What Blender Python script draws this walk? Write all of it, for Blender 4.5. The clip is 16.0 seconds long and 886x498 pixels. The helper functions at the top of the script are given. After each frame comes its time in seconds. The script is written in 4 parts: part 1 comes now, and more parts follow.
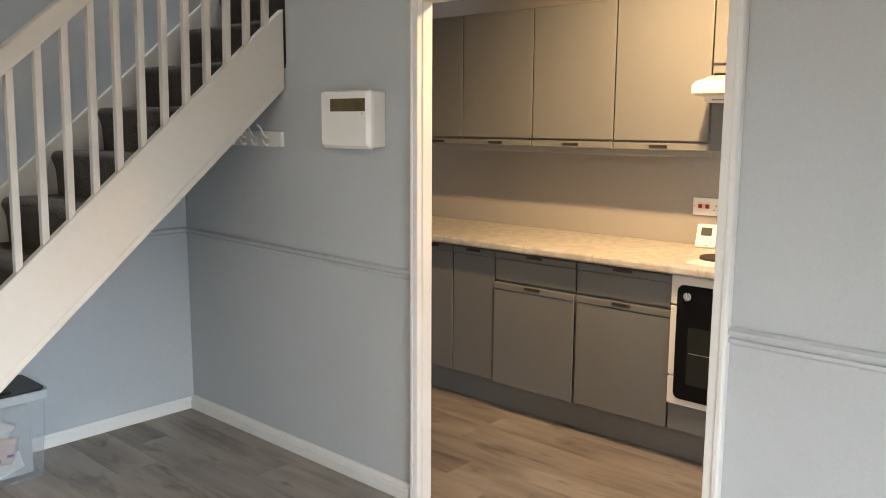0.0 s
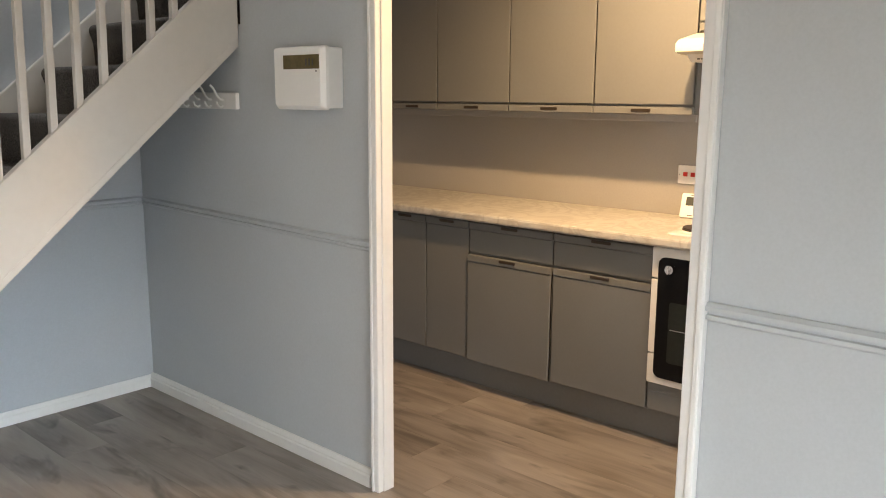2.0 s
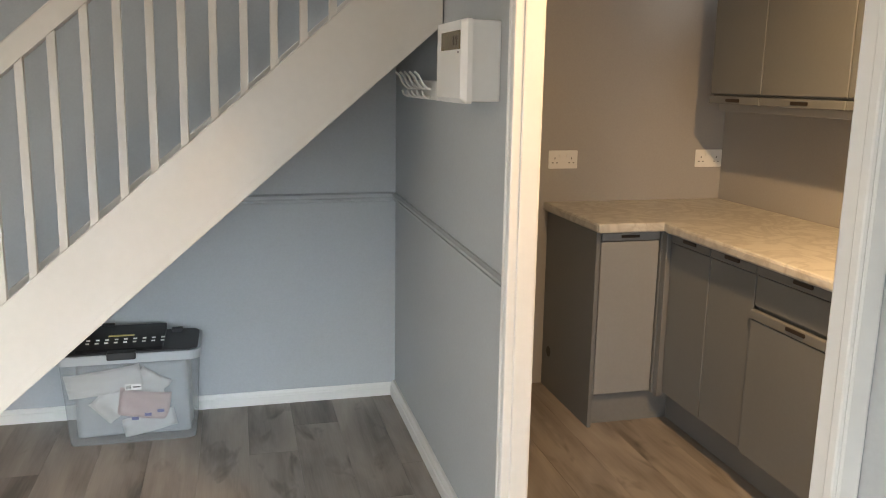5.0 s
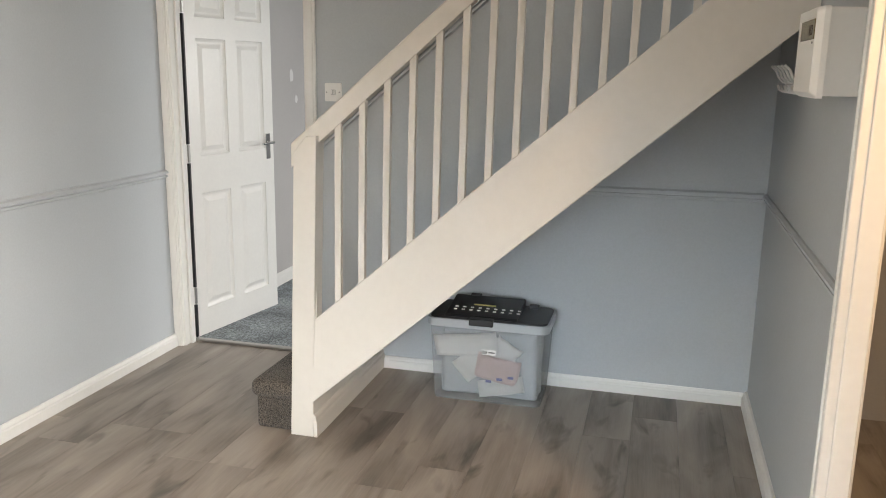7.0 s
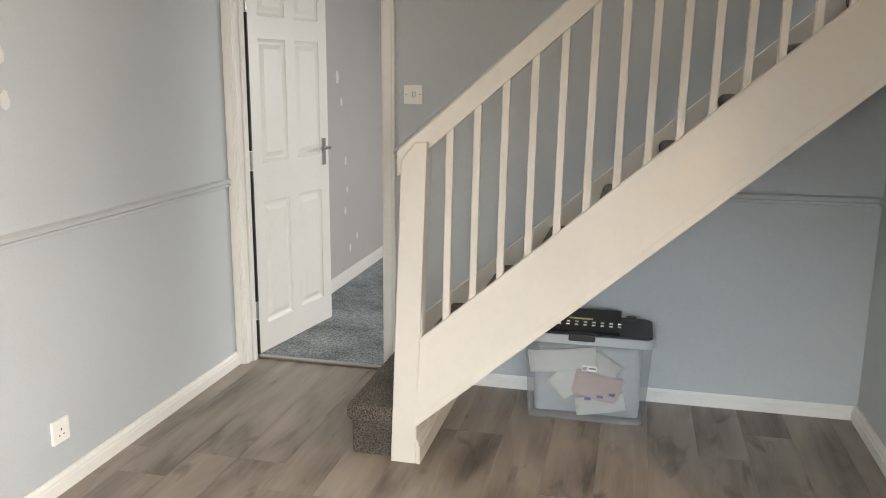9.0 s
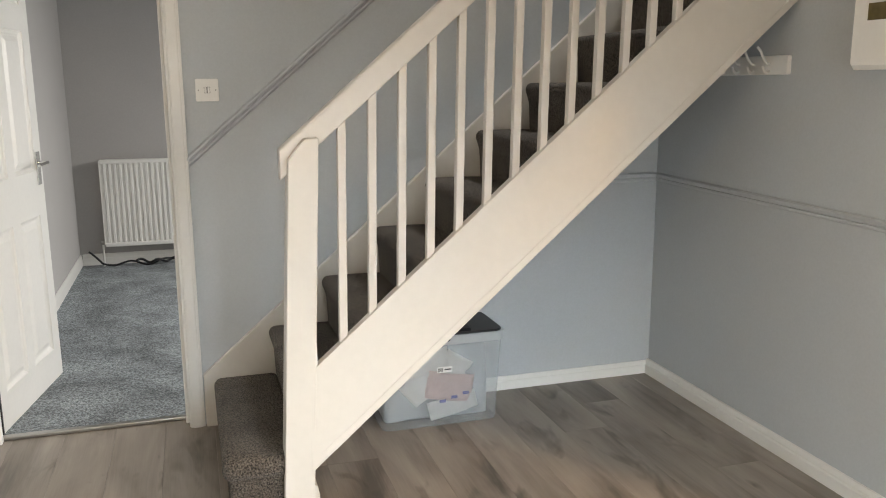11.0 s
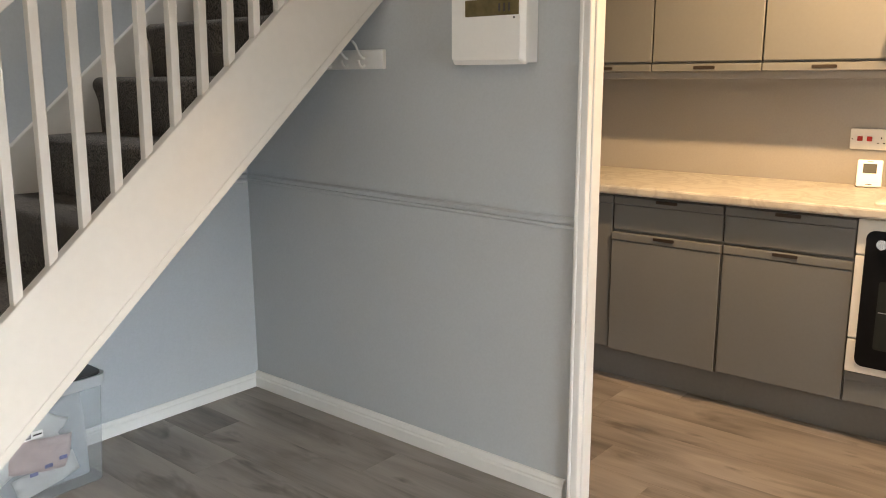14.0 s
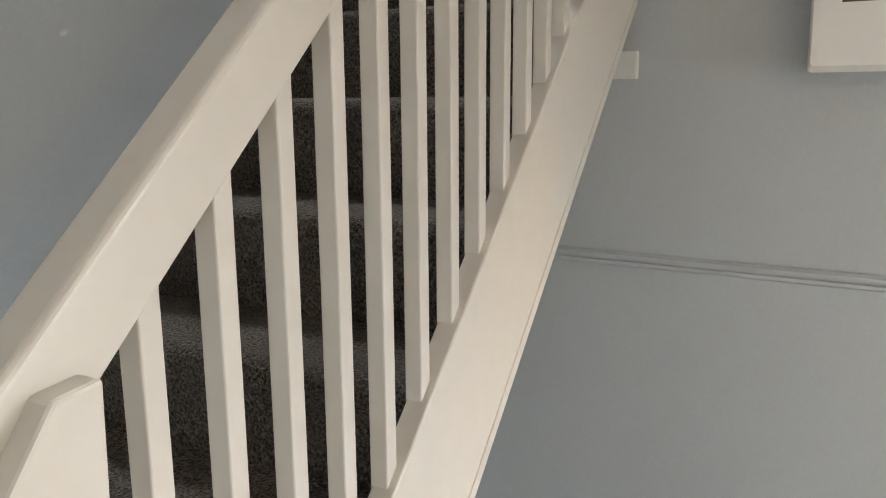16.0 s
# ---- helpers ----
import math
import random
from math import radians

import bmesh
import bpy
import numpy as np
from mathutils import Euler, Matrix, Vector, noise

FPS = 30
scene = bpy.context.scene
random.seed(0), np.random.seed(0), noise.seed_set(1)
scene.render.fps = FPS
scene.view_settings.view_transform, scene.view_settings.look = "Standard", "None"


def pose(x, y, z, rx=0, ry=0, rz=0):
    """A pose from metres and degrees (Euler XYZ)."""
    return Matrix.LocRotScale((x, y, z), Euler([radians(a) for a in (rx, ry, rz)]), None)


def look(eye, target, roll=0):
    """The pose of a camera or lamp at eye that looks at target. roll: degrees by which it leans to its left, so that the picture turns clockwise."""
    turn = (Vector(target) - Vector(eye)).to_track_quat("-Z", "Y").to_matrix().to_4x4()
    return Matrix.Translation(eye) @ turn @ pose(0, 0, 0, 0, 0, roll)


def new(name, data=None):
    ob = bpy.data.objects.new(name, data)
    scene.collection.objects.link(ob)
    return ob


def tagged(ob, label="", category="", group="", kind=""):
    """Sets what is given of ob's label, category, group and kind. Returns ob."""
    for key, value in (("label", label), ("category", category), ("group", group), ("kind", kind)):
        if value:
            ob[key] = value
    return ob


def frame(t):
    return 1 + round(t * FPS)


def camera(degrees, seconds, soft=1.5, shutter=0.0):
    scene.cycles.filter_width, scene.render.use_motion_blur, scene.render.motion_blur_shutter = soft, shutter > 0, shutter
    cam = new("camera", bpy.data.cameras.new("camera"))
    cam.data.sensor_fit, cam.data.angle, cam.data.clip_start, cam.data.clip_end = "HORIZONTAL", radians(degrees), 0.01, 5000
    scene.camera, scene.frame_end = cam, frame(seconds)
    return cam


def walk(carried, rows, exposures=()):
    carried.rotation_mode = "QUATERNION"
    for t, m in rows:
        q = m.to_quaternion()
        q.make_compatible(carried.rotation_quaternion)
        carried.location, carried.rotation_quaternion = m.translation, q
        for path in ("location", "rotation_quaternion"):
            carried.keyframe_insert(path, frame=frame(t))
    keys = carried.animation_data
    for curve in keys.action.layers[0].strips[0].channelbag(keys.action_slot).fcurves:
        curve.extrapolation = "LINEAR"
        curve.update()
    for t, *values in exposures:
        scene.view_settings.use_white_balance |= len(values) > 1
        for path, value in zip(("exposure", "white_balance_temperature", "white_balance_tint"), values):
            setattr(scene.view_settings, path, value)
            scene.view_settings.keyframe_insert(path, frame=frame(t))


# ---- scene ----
cam = camera(56.8, 16.0, 1.0)
PATH = [
    (0, (-2.224, -3.8, 1.514), (-0.757, -2.475, 1.208), 0.3),
    (0.5, (-2.142, -3.773, 1.509), (-0.669, -2.461, 1.182), 0.4),
    (1, (-2.051, -3.735, 1.476), (-0.578, -2.427, 1.134), 0.3),
    (1.5, (-2.024, -3.734, 1.472), (-0.549, -2.431, 1.116), 0.4),
    (2, (-1.982, -3.745, 1.462), (-0.516, -2.435, 1.095), 0.4),
    (2.5, (-1.891, -3.709, 1.466), (-0.451, -2.373, 1.087), 0.5),
    (3, (-1.672, -3.628, 1.479), (-0.289, -2.236, 1.09), 0.6),
    (5.5, (-0.543, -3.629, 1.47), (-0.378, -1.678, 1.06), 0.9),
    (6, (-0.468, -3.678, 1.489), (-0.592, -1.726, 1.073), 0.9),
    (6.5, (-0.438, -3.697, 1.48), (-0.769, -1.771, 1.057), 1.0),
    (7, (-0.455, -3.711, 1.461), (-0.945, -1.819, 1.038), 0.9),
    (7.5, (-0.492, -3.718, 1.476), (-1.093, -1.86, 1.043), 0.7),
    (8, (-0.556, -3.69, 1.472), (-1.217, -1.853, 1.039), 0.6),
    (10.5, (-1.867, -3.406, 1.396), (-1.553, -1.472, 0.994), -0.1),
    (11, (-2.047, -3.317, 1.374), (-1.472, -1.443, 0.98), -0.3),
    (11.5, (-2.125, -3.383, 1.395), (-1.205, -1.651, 1.002), -0.6),
    (12, (-2.204, -3.539, 1.428), (-1.007, -1.984, 1.039), -0.7),
    (12.5, (-2.237, -3.584, 1.444), (-0.845, -2.206, 1.041), -0.6),
    (13, (-2.241, -3.516, 1.445), (-0.761, -2.234, 1.035), -0.4),
    (13.5, (-2.169, -3.256, 1.426), (-0.664, -2.004, 1.015), -0.4),
    (14, (-2.155, -2.915, 1.379), (-0.657, -1.656, 0.964), -0.3),
    (14.5, (-2.162, -2.528, 1.396), (-0.67, -1.26, 0.986), -0.4),
    (15, (-2.134, -2.047, 1.395), (-0.607, -0.823, 0.984), -0.8),
    (15.5, (-2.142, -1.647, 1.418), (-0.554, -0.51, 0.987), -0.8),
    (16, (-2.066, -1.361, 1.434), (-0.335, -0.454, 1.008), -1.4),
]
walk(cam, [(t, look(e, a, r)) for t, e, a, r in PATH],
     [(0, 0.06, 6400, 9), (3, 0.06, 6450, 9), (5.5, 0.02, 6600, 8), (7, -0.03, 6750, 9), (8, -0.1, 6850, 9), (10.5, 0.04, 6950, 9),
      (12, 0.12, 6800, 9), (14, 0.12, 6600, 9), (16, 0.18, 6550, 8)])

# ---- world, lights ----
world = bpy.data.worlds.new("world")
scene.world = world
world.use_nodes = True
wn = world.node_tree
sky = wn.nodes.new("ShaderNodeTexSky")
sky.sky_type = "NISHITA"
sky.sun_disc = False
sky.sun_elevation = radians(35)
sky.sun_rotation = radians(200)
wn.links.new(sky.outputs[0], wn.nodes["Background"].inputs[0])
wn.nodes["Background"].inputs[1].default_value = 0.12


def lamp(name, kind, m, energy, colour, size=0.1, size_y=0.1):
    data = bpy.data.lights.new(name, kind)
    data.energy, data.color = energy, colour
    if kind == "AREA":
        data.shape, data.size, data.size_y = "RECTANGLE", size, size_y
    elif kind == "POINT":
        data.shadow_soft_size = size
    elif kind == "SPOT":
        data.shadow_soft_size, data.spot_size, data.spot_blend = size, radians(size_y), 1.0
    else:
        data.angle = radians(12)
    ob = new(name, data)
    ob.matrix_world = m
    return ob


lamp("sun", "SUN", look((-4, -9, 7), (-1, 0, 0)), 0.8, (1.0, 0.95, 0.88))
# sky light that falls in through the two living-room windows behind the walker
side_light = lamp("side_window_daylight", "AREA", look((-0.06, -4.3, 1.15), (-2.9, -2.2, 0.3)), 63, (1.0, 0.985, 0.98), 1.4, 1.6)
side_light.data.spread = radians(80)
# the end window's two lights: sky over the near floor, and low sky reaching the far wall
near_light = lamp("end_window_near_sky", "AREA", look((-1.75, -5.10, 1.15), (-0.5, -3.0, 0.0)), 13, (0.90, 0.95, 1.0), 0.8, 1.2)
near_light.data.spread = radians(80)
far_light = lamp("end_window_low_sky", "AREA", look((-0.85, -5.10, 1.20), (-1.15, 0.0, -0.25)), 5.6, (0.74, 0.87, 1.0), 0.8, 0.9)
far_light.data.spread = radians(38)
# skylight falling down the stairwell from the landing
landing_light = lamp("landing_daylight", "AREA", look((0.7, -0.42, 4.3), (-1.0, -0.44, 0.8)), 9.5, (0.96, 0.97, 1.0), 1.1, 0.6)
landing_light.data.spread = radians(60)
# daylight in the window of the room behind the door
back_light = lamp("back_room_daylight", "AREA", look((0.2, 1.9, 1.5), (-2.2, 1.3, -0.6)), 54, (0.99, 0.99, 1.0), 1.6, 0.9)
back_light.data.spread = radians(145)
# daylight in the kitchen window, out of sight round the corner
lamp("kitchen_daylight", "AREA", look((0.85, -3.68, 1.5), (0.9, -1.0, 0.0)), 5, (0.97, 0.98, 1.0), 1.1, 1.1)
# ceiling lamps
lamp("living_room_lamp", "POINT", pose(-2.3, -2.95, 2.15), 18, (1.0, 0.70, 0.38), 0.07)
# kitchen ceiling fitting: one spotlight turned to the wall cabinets, one lamp shining down
lamp("kitchen_spotlight", "SPOT", look((0.50, -2.38, 2.27), (1.35, -1.85, 1.62)), 145, (1.0, 0.62, 0.29), 0.025, 90)
lamp("kitchen_lamp", "AREA", look((0.50, -2.33, 2.29), (0.50, -2.33, 0.0)), 34, (1.0, 0.63, 0.31), 0.12, 0.12)

# ---- materials ----


def mat(name, base, rough=0.6, metal=0.0, var=0.06, grain=60.0, bump=0.05, stain=3.0, spec=0.5):
    """A painted or plain surface: base colour, broad stains, fine grain, fine relief."""
    m = bpy.data.materials.new(name)
    m.use_nodes = True
    nt = m.node_tree
    p = nt.nodes["Principled BSDF"]
    p.inputs["Roughness"].default_value = rough
    p.inputs["Metallic"].default_value = metal
    p.inputs["Specular IOR Level"].default_value = spec
    co = nt.nodes.new("ShaderNodeTexCoord")
    n1 = nt.nodes.new("ShaderNodeTexNoise")
    n1.inputs["Scale"].default_value = stain
    n1.inputs["Detail"].default_value = 5
    n2 = nt.nodes.new("ShaderNodeTexNoise")
    n2.inputs["Scale"].default_value = grain
    n2.inputs["Detail"].default_value = 3
    for n in (n1, n2):
        nt.links.new(co.outputs["Object"], n.inputs["Vector"])
    add = nt.nodes.new("ShaderNodeMath")
    add.operation = "ADD"
    nt.links.new(n1.outputs[0], add.inputs[0])
    nt.links.new(n2.outputs[0], add.inputs[1])
    rng = nt.nodes.new("ShaderNodeMapRange")
    rng.inputs[1].default_value, rng.inputs[2].default_value = 0.6, 1.4
    rng.inputs[3].default_value, rng.inputs[4].default_value = 1 - var, 1 + var
    nt.links.new(add.outputs[0], rng.inputs[0])
    mul = nt.nodes.new("ShaderNodeVectorMath")
    mul.operation = "SCALE"
    mul.inputs[0].default_value = base
    nt.links.new(rng.outputs[0], mul.inputs["Scale"])
    nt.links.new(mul.outputs[0], p.inputs["Base Color"])
    rr = nt.nodes.new("ShaderNodeMapRange")
    rr.inputs[3].default_value, rr.inputs[4].default_value = max(rough - 0.07, 0.03), min(rough + 0.07, 1)
    nt.links.new(n1.outputs[0], rr.inputs[0])
    nt.links.new(rr.outputs[0], p.inputs["Roughness"])
    if bump:
        b = nt.nodes.new("ShaderNodeBump")
        b.inputs["Strength"].default_value = bump
        b.inputs["Distance"].default_value = 0.002
        nt.links.new(n2.outputs[0], b.inputs["Height"])
        nt.links.new(b.outputs[0], p.inputs["Normal"])
    return m


def carpet_mat(name, dark, light, scale, depth):
    """Twist pile: tufts of two tones, worn patches, deep relief."""
    m = bpy.data.materials.new(name)
    m.use_nodes = True
    nt = m.node_tree
    p = nt.nodes["Principled BSDF"]
    p.inputs["Roughness"].default_value = 0.95
    p.inputs["Specular IOR Level"].default_value = 0.15
    p.inputs["Sheen Weight"].default_value = 0.12
    p.inputs["Sheen Roughness"].default_value = 0.5
    co = nt.nodes.new("ShaderNodeTexCoord")
    v = nt.nodes.new("ShaderNodeTexVoronoi")
    v.inputs["Scale"].default_value = scale
    n = nt.nodes.new("ShaderNodeTexNoise")
    n.inputs["Scale"].default_value = scale * 0.7
    n.inputs["Detail"].default_value = 4
    w = nt.nodes.new("ShaderNodeTexNoise")
    w.inputs["Scale"].default_value = 4
    w.inputs["Detail"].default_value = 6
    for t in (v, n, w):
        nt.links.new(co.outputs["Object"], t.inputs["Vector"])
    ramp = nt.nodes.new("ShaderNodeValToRGB")
    ramp.color_ramp.elements[0].position, ramp.color_ramp.elements[1].position = 0.36, 0.66
    ramp.color_ramp.elements[0].color, ramp.color_ramp.elements[1].color = (*dark, 1), (*light, 1)
    nt.links.new(n.outputs[0], ramp.inputs[0])
    rng = nt.nodes.new("ShaderNodeMapRange")
    rng.inputs[1].default_value, rng.inputs[2].default_value = 0.35, 0.65
    rng.inputs[3].default_value, rng.inputs[4].default_value = 0.68, 1.28
    nt.links.new(w.outputs[0], rng.inputs[0])
    mul = nt.nodes.new("ShaderNodeVectorMath")
    mul.operation = "SCALE"
    nt.links.new(ramp.outputs[0], mul.inputs[0])
    nt.links.new(rng.outputs[0], mul.inputs["Scale"])
    nt.links.new(mul.outputs[0], p.inputs["Base Color"])
    b = nt.nodes.new("ShaderNodeBump")
    b.inputs["Strength"].default_value = 0.9
    b.inputs["Distance"].default_value = depth
    nt.links.new(n.outputs[0], b.inputs["Height"])
    b2 = nt.nodes.new("ShaderNodeBump")
    b2.inputs["Strength"].default_value = 0.6
    b2.inputs["Distance"].default_value = depth
    nt.links.new(v.outputs[0], b2.inputs["Height"])
    nt.links.new(b.outputs[0], b2.inputs["Normal"])
    nt.links.new(b2.outputs[0], p.inputs["Normal"])
    return m


def wood_mat():
    """Grey-brown oak laminate: grain along y, knots, each board a tone of its own."""
    m = bpy.data.materials.new("grey_oak_laminate")
    m.use_nodes = True
    nt = m.node_tree
    p = nt.nodes["Principled BSDF"]
    p.inputs["Roughness"].default_value = 0.42
    co = nt.nodes.new("ShaderNodeTexCoord")
    info = nt.nodes.new("ShaderNodeObjectInfo")
    geo = nt.nodes.new("ShaderNodeNewGeometry")
    rnd = nt.nodes.new("ShaderNodeVectorMath")
    rnd.operation = "SCALE"
    rnd.inputs[0].default_value = (37.0, 91.0, 13.0)
    nt.links.new(info.outputs["Random"], rnd.inputs["Scale"])
    off = nt.nodes.new("ShaderNodeVectorMath")
    nt.links.new(geo.outputs["Position"], off.inputs[0])
    nt.links.new(rnd.outputs[0], off.inputs[1])

    def noise_at(sx, sy, detail, dist=0.0):
        s = nt.nodes.new("ShaderNodeVectorMath")
        s.operation = "MULTIPLY"
        s.inputs[1].default_value = (sx, sy, 1)
        nt.links.new(off.outputs[0], s.inputs[0])
        n = nt.nodes.new("ShaderNodeTexNoise")
        n.inputs["Scale"].default_value = 1
        n.inputs["Detail"].default_value = detail
        n.inputs["Distortion"].default_value = dist
        nt.links.new(s.outputs[0], n.inputs["Vector"])
        return n

    broad, streak, fine, knot = noise_at(6, 1.3, 4, 0.8), noise_at(34, 1.8, 4, 0.5), noise_at(190, 7, 3), noise_at(10, 3.2, 3, 0.6)
    mix = nt.nodes.new("ShaderNodeMath")
    mix.operation = "MULTIPLY_ADD"
    mix.inputs[1].default_value = 0.20
    nt.links.new(streak.outputs[0], mix.inputs[0])
    nt.links.new(broad.outputs[0], mix.inputs[2])
    mix2 = nt.nodes.new("ShaderNodeMath")
    mix2.operation = "MULTIPLY_ADD"
    mix2.inputs[1].default_value = 0.14
    nt.links.new(fine.outputs[0], mix2.inputs[0])
    nt.links.new(mix.outputs[0], mix2.inputs[2])
    ramp = nt.nodes.new("ShaderNodeValToRGB")
    e = ramp.color_ramp.elements
    e[0].position, e[0].color = 0.42, (0.115, 0.098, 0.085, 1)
    e[1].position, e[1].color = 0.92, (0.37, 0.324, 0.283, 1)
    mid = e.new(0.67)
    mid.color = (0.265, 0.228, 0.196, 1)
    nt.links.new(mix2.outputs[0], ramp.inputs[0])
    kr = nt.nodes.new("ShaderNodeMapRange")
    kr.inputs[1].default_value, kr.inputs[2].default_value = 0.585, 0.76
    kr.inputs[3].default_value, kr.inputs[4].default_value = 1.0, 0.38
    nt.links.new(knot.outputs[0], kr.inputs[0])
    tone = nt.nodes.new("ShaderNodeMapRange")
    tone.inputs[3].default_value, tone.inputs[4].default_value = 0.965, 1.035
    nt.links.new(info.outputs["Random"], tone.inputs[0])
    k = nt.nodes.new("ShaderNodeMath")
    k.operation = "MULTIPLY"
    nt.links.new(kr.outputs[0], k.inputs[0])
    nt.links.new(tone.outputs[0], k.inputs[1])
    mul = nt.nodes.new("ShaderNodeVectorMath")
    mul.operation = "SCALE"
    nt.links.new(ramp.outputs[0], mul.inputs[0])
    nt.links.new(k.outputs[0], mul.inputs["Scale"])
    nt.links.new(mul.outputs[0], p.inputs["Base Color"])
    b = nt.nodes.new("ShaderNodeBump")
    b.inputs["Strength"].default_value = 0.12
    b.inputs["Distance"].default_value = 0.001
    nt.links.new(mix2.outputs[0], b.inputs["Height"])
    nt.links.new(b.outputs[0], p.inputs["Normal"])
    return m


def marble_mat(name, base, vein, scale, rough, amount=0.5):
    """Cream laminate or tile with soft veins."""
    m = mat(name, base, rough, var=0.05, grain=35, bump=0.02, stain=6)
    nt = m.node_tree
    p = nt.nodes["Principled BSDF"]
    src = p.inputs["Base Color"].links[0].from_socket
    co = nt.nodes.new("ShaderNodeTexCoord")
    n = nt.nodes.new("ShaderNodeTexNoise")
    n.inputs["Scale"].default_value = scale
    n.inputs["Detail"].default_value = 8
    n.inputs["Distortion"].default_value = 2.2
    nt.links.new(co.outputs["Object"], n.inputs["Vector"])
    r = nt.nodes.new("ShaderNodeValToRGB")
    e = r.color_ramp.elements
    e[0].position, e[0].color = 0.42, (0, 0, 0, 1)
    e[1].position, e[1].color = 0.62, (0, 0, 0, 1)
    top = e.new(0.51)
    top.color = (amount, amount, amount, 1)
    nt.links.new(n.outputs[0], r.inputs[0])
    mx = nt.nodes.new("ShaderNodeMix")
    mx.data_type = "RGBA"
    nt.links.new(r.outputs[0], mx.inputs[0])
    nt.links.new(src, mx.inputs[6])
    mx.inputs[7].default_value = (*vein, 1)
    nt.links.new(mx.outputs[2], p.inputs["Base Color"])
    return m


def clear_mat(name, colour, see, rough):
    """Cloudy clear plastic: partly see-through, partly milky."""
    m = bpy.data.materials.new(name)
    m.use_nodes = True
    nt = m.node_tree
    p = nt.nodes["Principled BSDF"]
    p.inputs["Base Color"].default_value = (*colour, 1)
    p.inputs["Roughness"].default_value = rough
    t = nt.nodes.new("ShaderNodeBsdfTransparent")
    t.inputs[0].default_value = (0.93, 0.95, 0.96, 1)
    mx = nt.nodes.new("ShaderNodeMixShader")
    mx.inputs[0].default_value = see
    milk = nt.nodes.new("ShaderNodeBsdfTranslucent")
    milk.inputs[0].default_value = (*colour, 1)
    half = nt.nodes.new("ShaderNodeMixShader")
    half.inputs[0].default_value = 0.3
    nt.links.new(p.outputs[0], half.inputs[1])
    nt.links.new(milk.outputs[0], half.inputs[2])
    nt.links.new(half.outputs[0], mx.inputs[1])
    nt.links.new(t.outputs[0], mx.inputs[2])
    nt.links.new(mx.outputs[0], nt.nodes["Material Output"].inputs[0])
    return m


def glass_mat():
    m = bpy.data.materials.new("window_glass")
    m.use_nodes = True
    p = m.node_tree.nodes["Principled BSDF"]
    p.inputs["Transmission Weight"].default_value = 1
    p.inputs["Roughness"].default_value = 0.0
    p.inputs["IOR"].default_value = 1.45
    return m


WALL = mat("pale_grey_wall_paint", (0.47, 0.497, 0.515), 0.70, var=0.05, grain=120, bump=0.12, stain=1.6, spec=0.3)
HALLWALL = mat("taupe_grey_wall_paint", (0.43, 0.415, 0.405), 0.72, var=0.06, grain=120, bump=0.12, stain=2.0, spec=0.3)
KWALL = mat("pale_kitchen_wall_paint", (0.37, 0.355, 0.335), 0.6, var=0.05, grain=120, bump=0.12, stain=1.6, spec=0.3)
CEIL = mat("white_ceiling_paint", (0.78, 0.77, 0.75), 0.8, var=0.03, grain=90, bump=0.2, stain=2)
TRIM = mat("white_gloss_paint", (0.74, 0.73, 0.70), 0.34, var=0.03, grain=45, bump=0.05, stain=5)
STAIRW = mat("cream_white_gloss_paint", (0.61, 0.58, 0.53), 0.36, var=0.03, grain=38, bump=0.06, stain=4)
DADO = mat("pale_grey_satin_paint", (0.475, 0.50, 0.515), 0.5, var=0.04, grain=60, bump=0.1, stain=4)
UNIT = mat("taupe_grey_cupboard_paint", (0.166, 0.170, 0.172), 0.35, var=0.035, grain=70, bump=0.05, stain=3, spec=0.42)
# lighter copy of the cupboard paint, with the light on one door in its colour
UNITLIT = mat("lit_grey_cupboard_paint", (0.275, 0.278, 0.28), 0.4, var=0.035, grain=70, bump=0.05, stain=3, spec=0.25)
PLINTH = mat("dark_grey_plinth_paint", (0.19, 0.19, 0.19), 0.5, var=0.06, grain=60, bump=0.05)
BRONZE = mat("dark_bronze_metal", (0.055, 0.042, 0.034), 0.4, 0.6, var=0.1)
WOODRAW = mat("bare_board", (0.40, 0.36, 0.31), 0.7, var=0.08)
WORKTOP = marble_mat("cream_marbled_laminate", (0.57, 0.545, 0.49), (0.33, 0.295, 0.26), 5, 0.38)
TILE = marble_mat("pale_marbled_tile", (0.54, 0.52, 0.49), (0.45, 0.42, 0.39), 4, 0.25, 0.35)
GROUT = mat("pale_grout", (0.52, 0.50, 0.47), 0.9)
ENAMEL = mat("white_enamel", (0.80, 0.79, 0.76), 0.22, var=0.02, bump=0.01)
PLASTIC = mat("white_plastic", (0.80, 0.79, 0.76), 0.35, var=0.02, bump=0.02)
CREAMP = mat("cream_plastic", (0.62, 0.585, 0.48), 0.38, var=0.03, bump=0.02)
BLACKG = mat("black_oven_glass", (0.006, 0.006, 0.007), 0.07, var=0.1, bump=0, spec=0.14)
OVENW = mat("tinted_oven_window", (0.022, 0.025, 0.023), 0.10, var=0.15, bump=0, spec=0.18)
IRON = mat("dark_cast_iron", (0.045, 0.034, 0.030), 0.6, var=0.2, grain=150, bump=0.3)
BLACKP = mat("black_plastic", (0.012, 0.012, 0.014), 0.4, var=0.2)
CHROME = mat("chrome", (0.75, 0.75, 0.75), 0.16, 1.0, var=0.03, bump=0)
STEEL = mat("dull_steel", (0.45, 0.44, 0.42), 0.35, 1.0, var=0.06)
RED = mat("red_plastic", (0.45, 0.02, 0.02), 0.35)
YELLOW = mat("faded_yellow_print", (0.55, 0.48, 0.18), 0.5)
BRASSG = mat("olive_brown_tinted_window", (0.12, 0.092, 0.035), 0.18, var=0.35, grain=25, bump=0, stain=20)
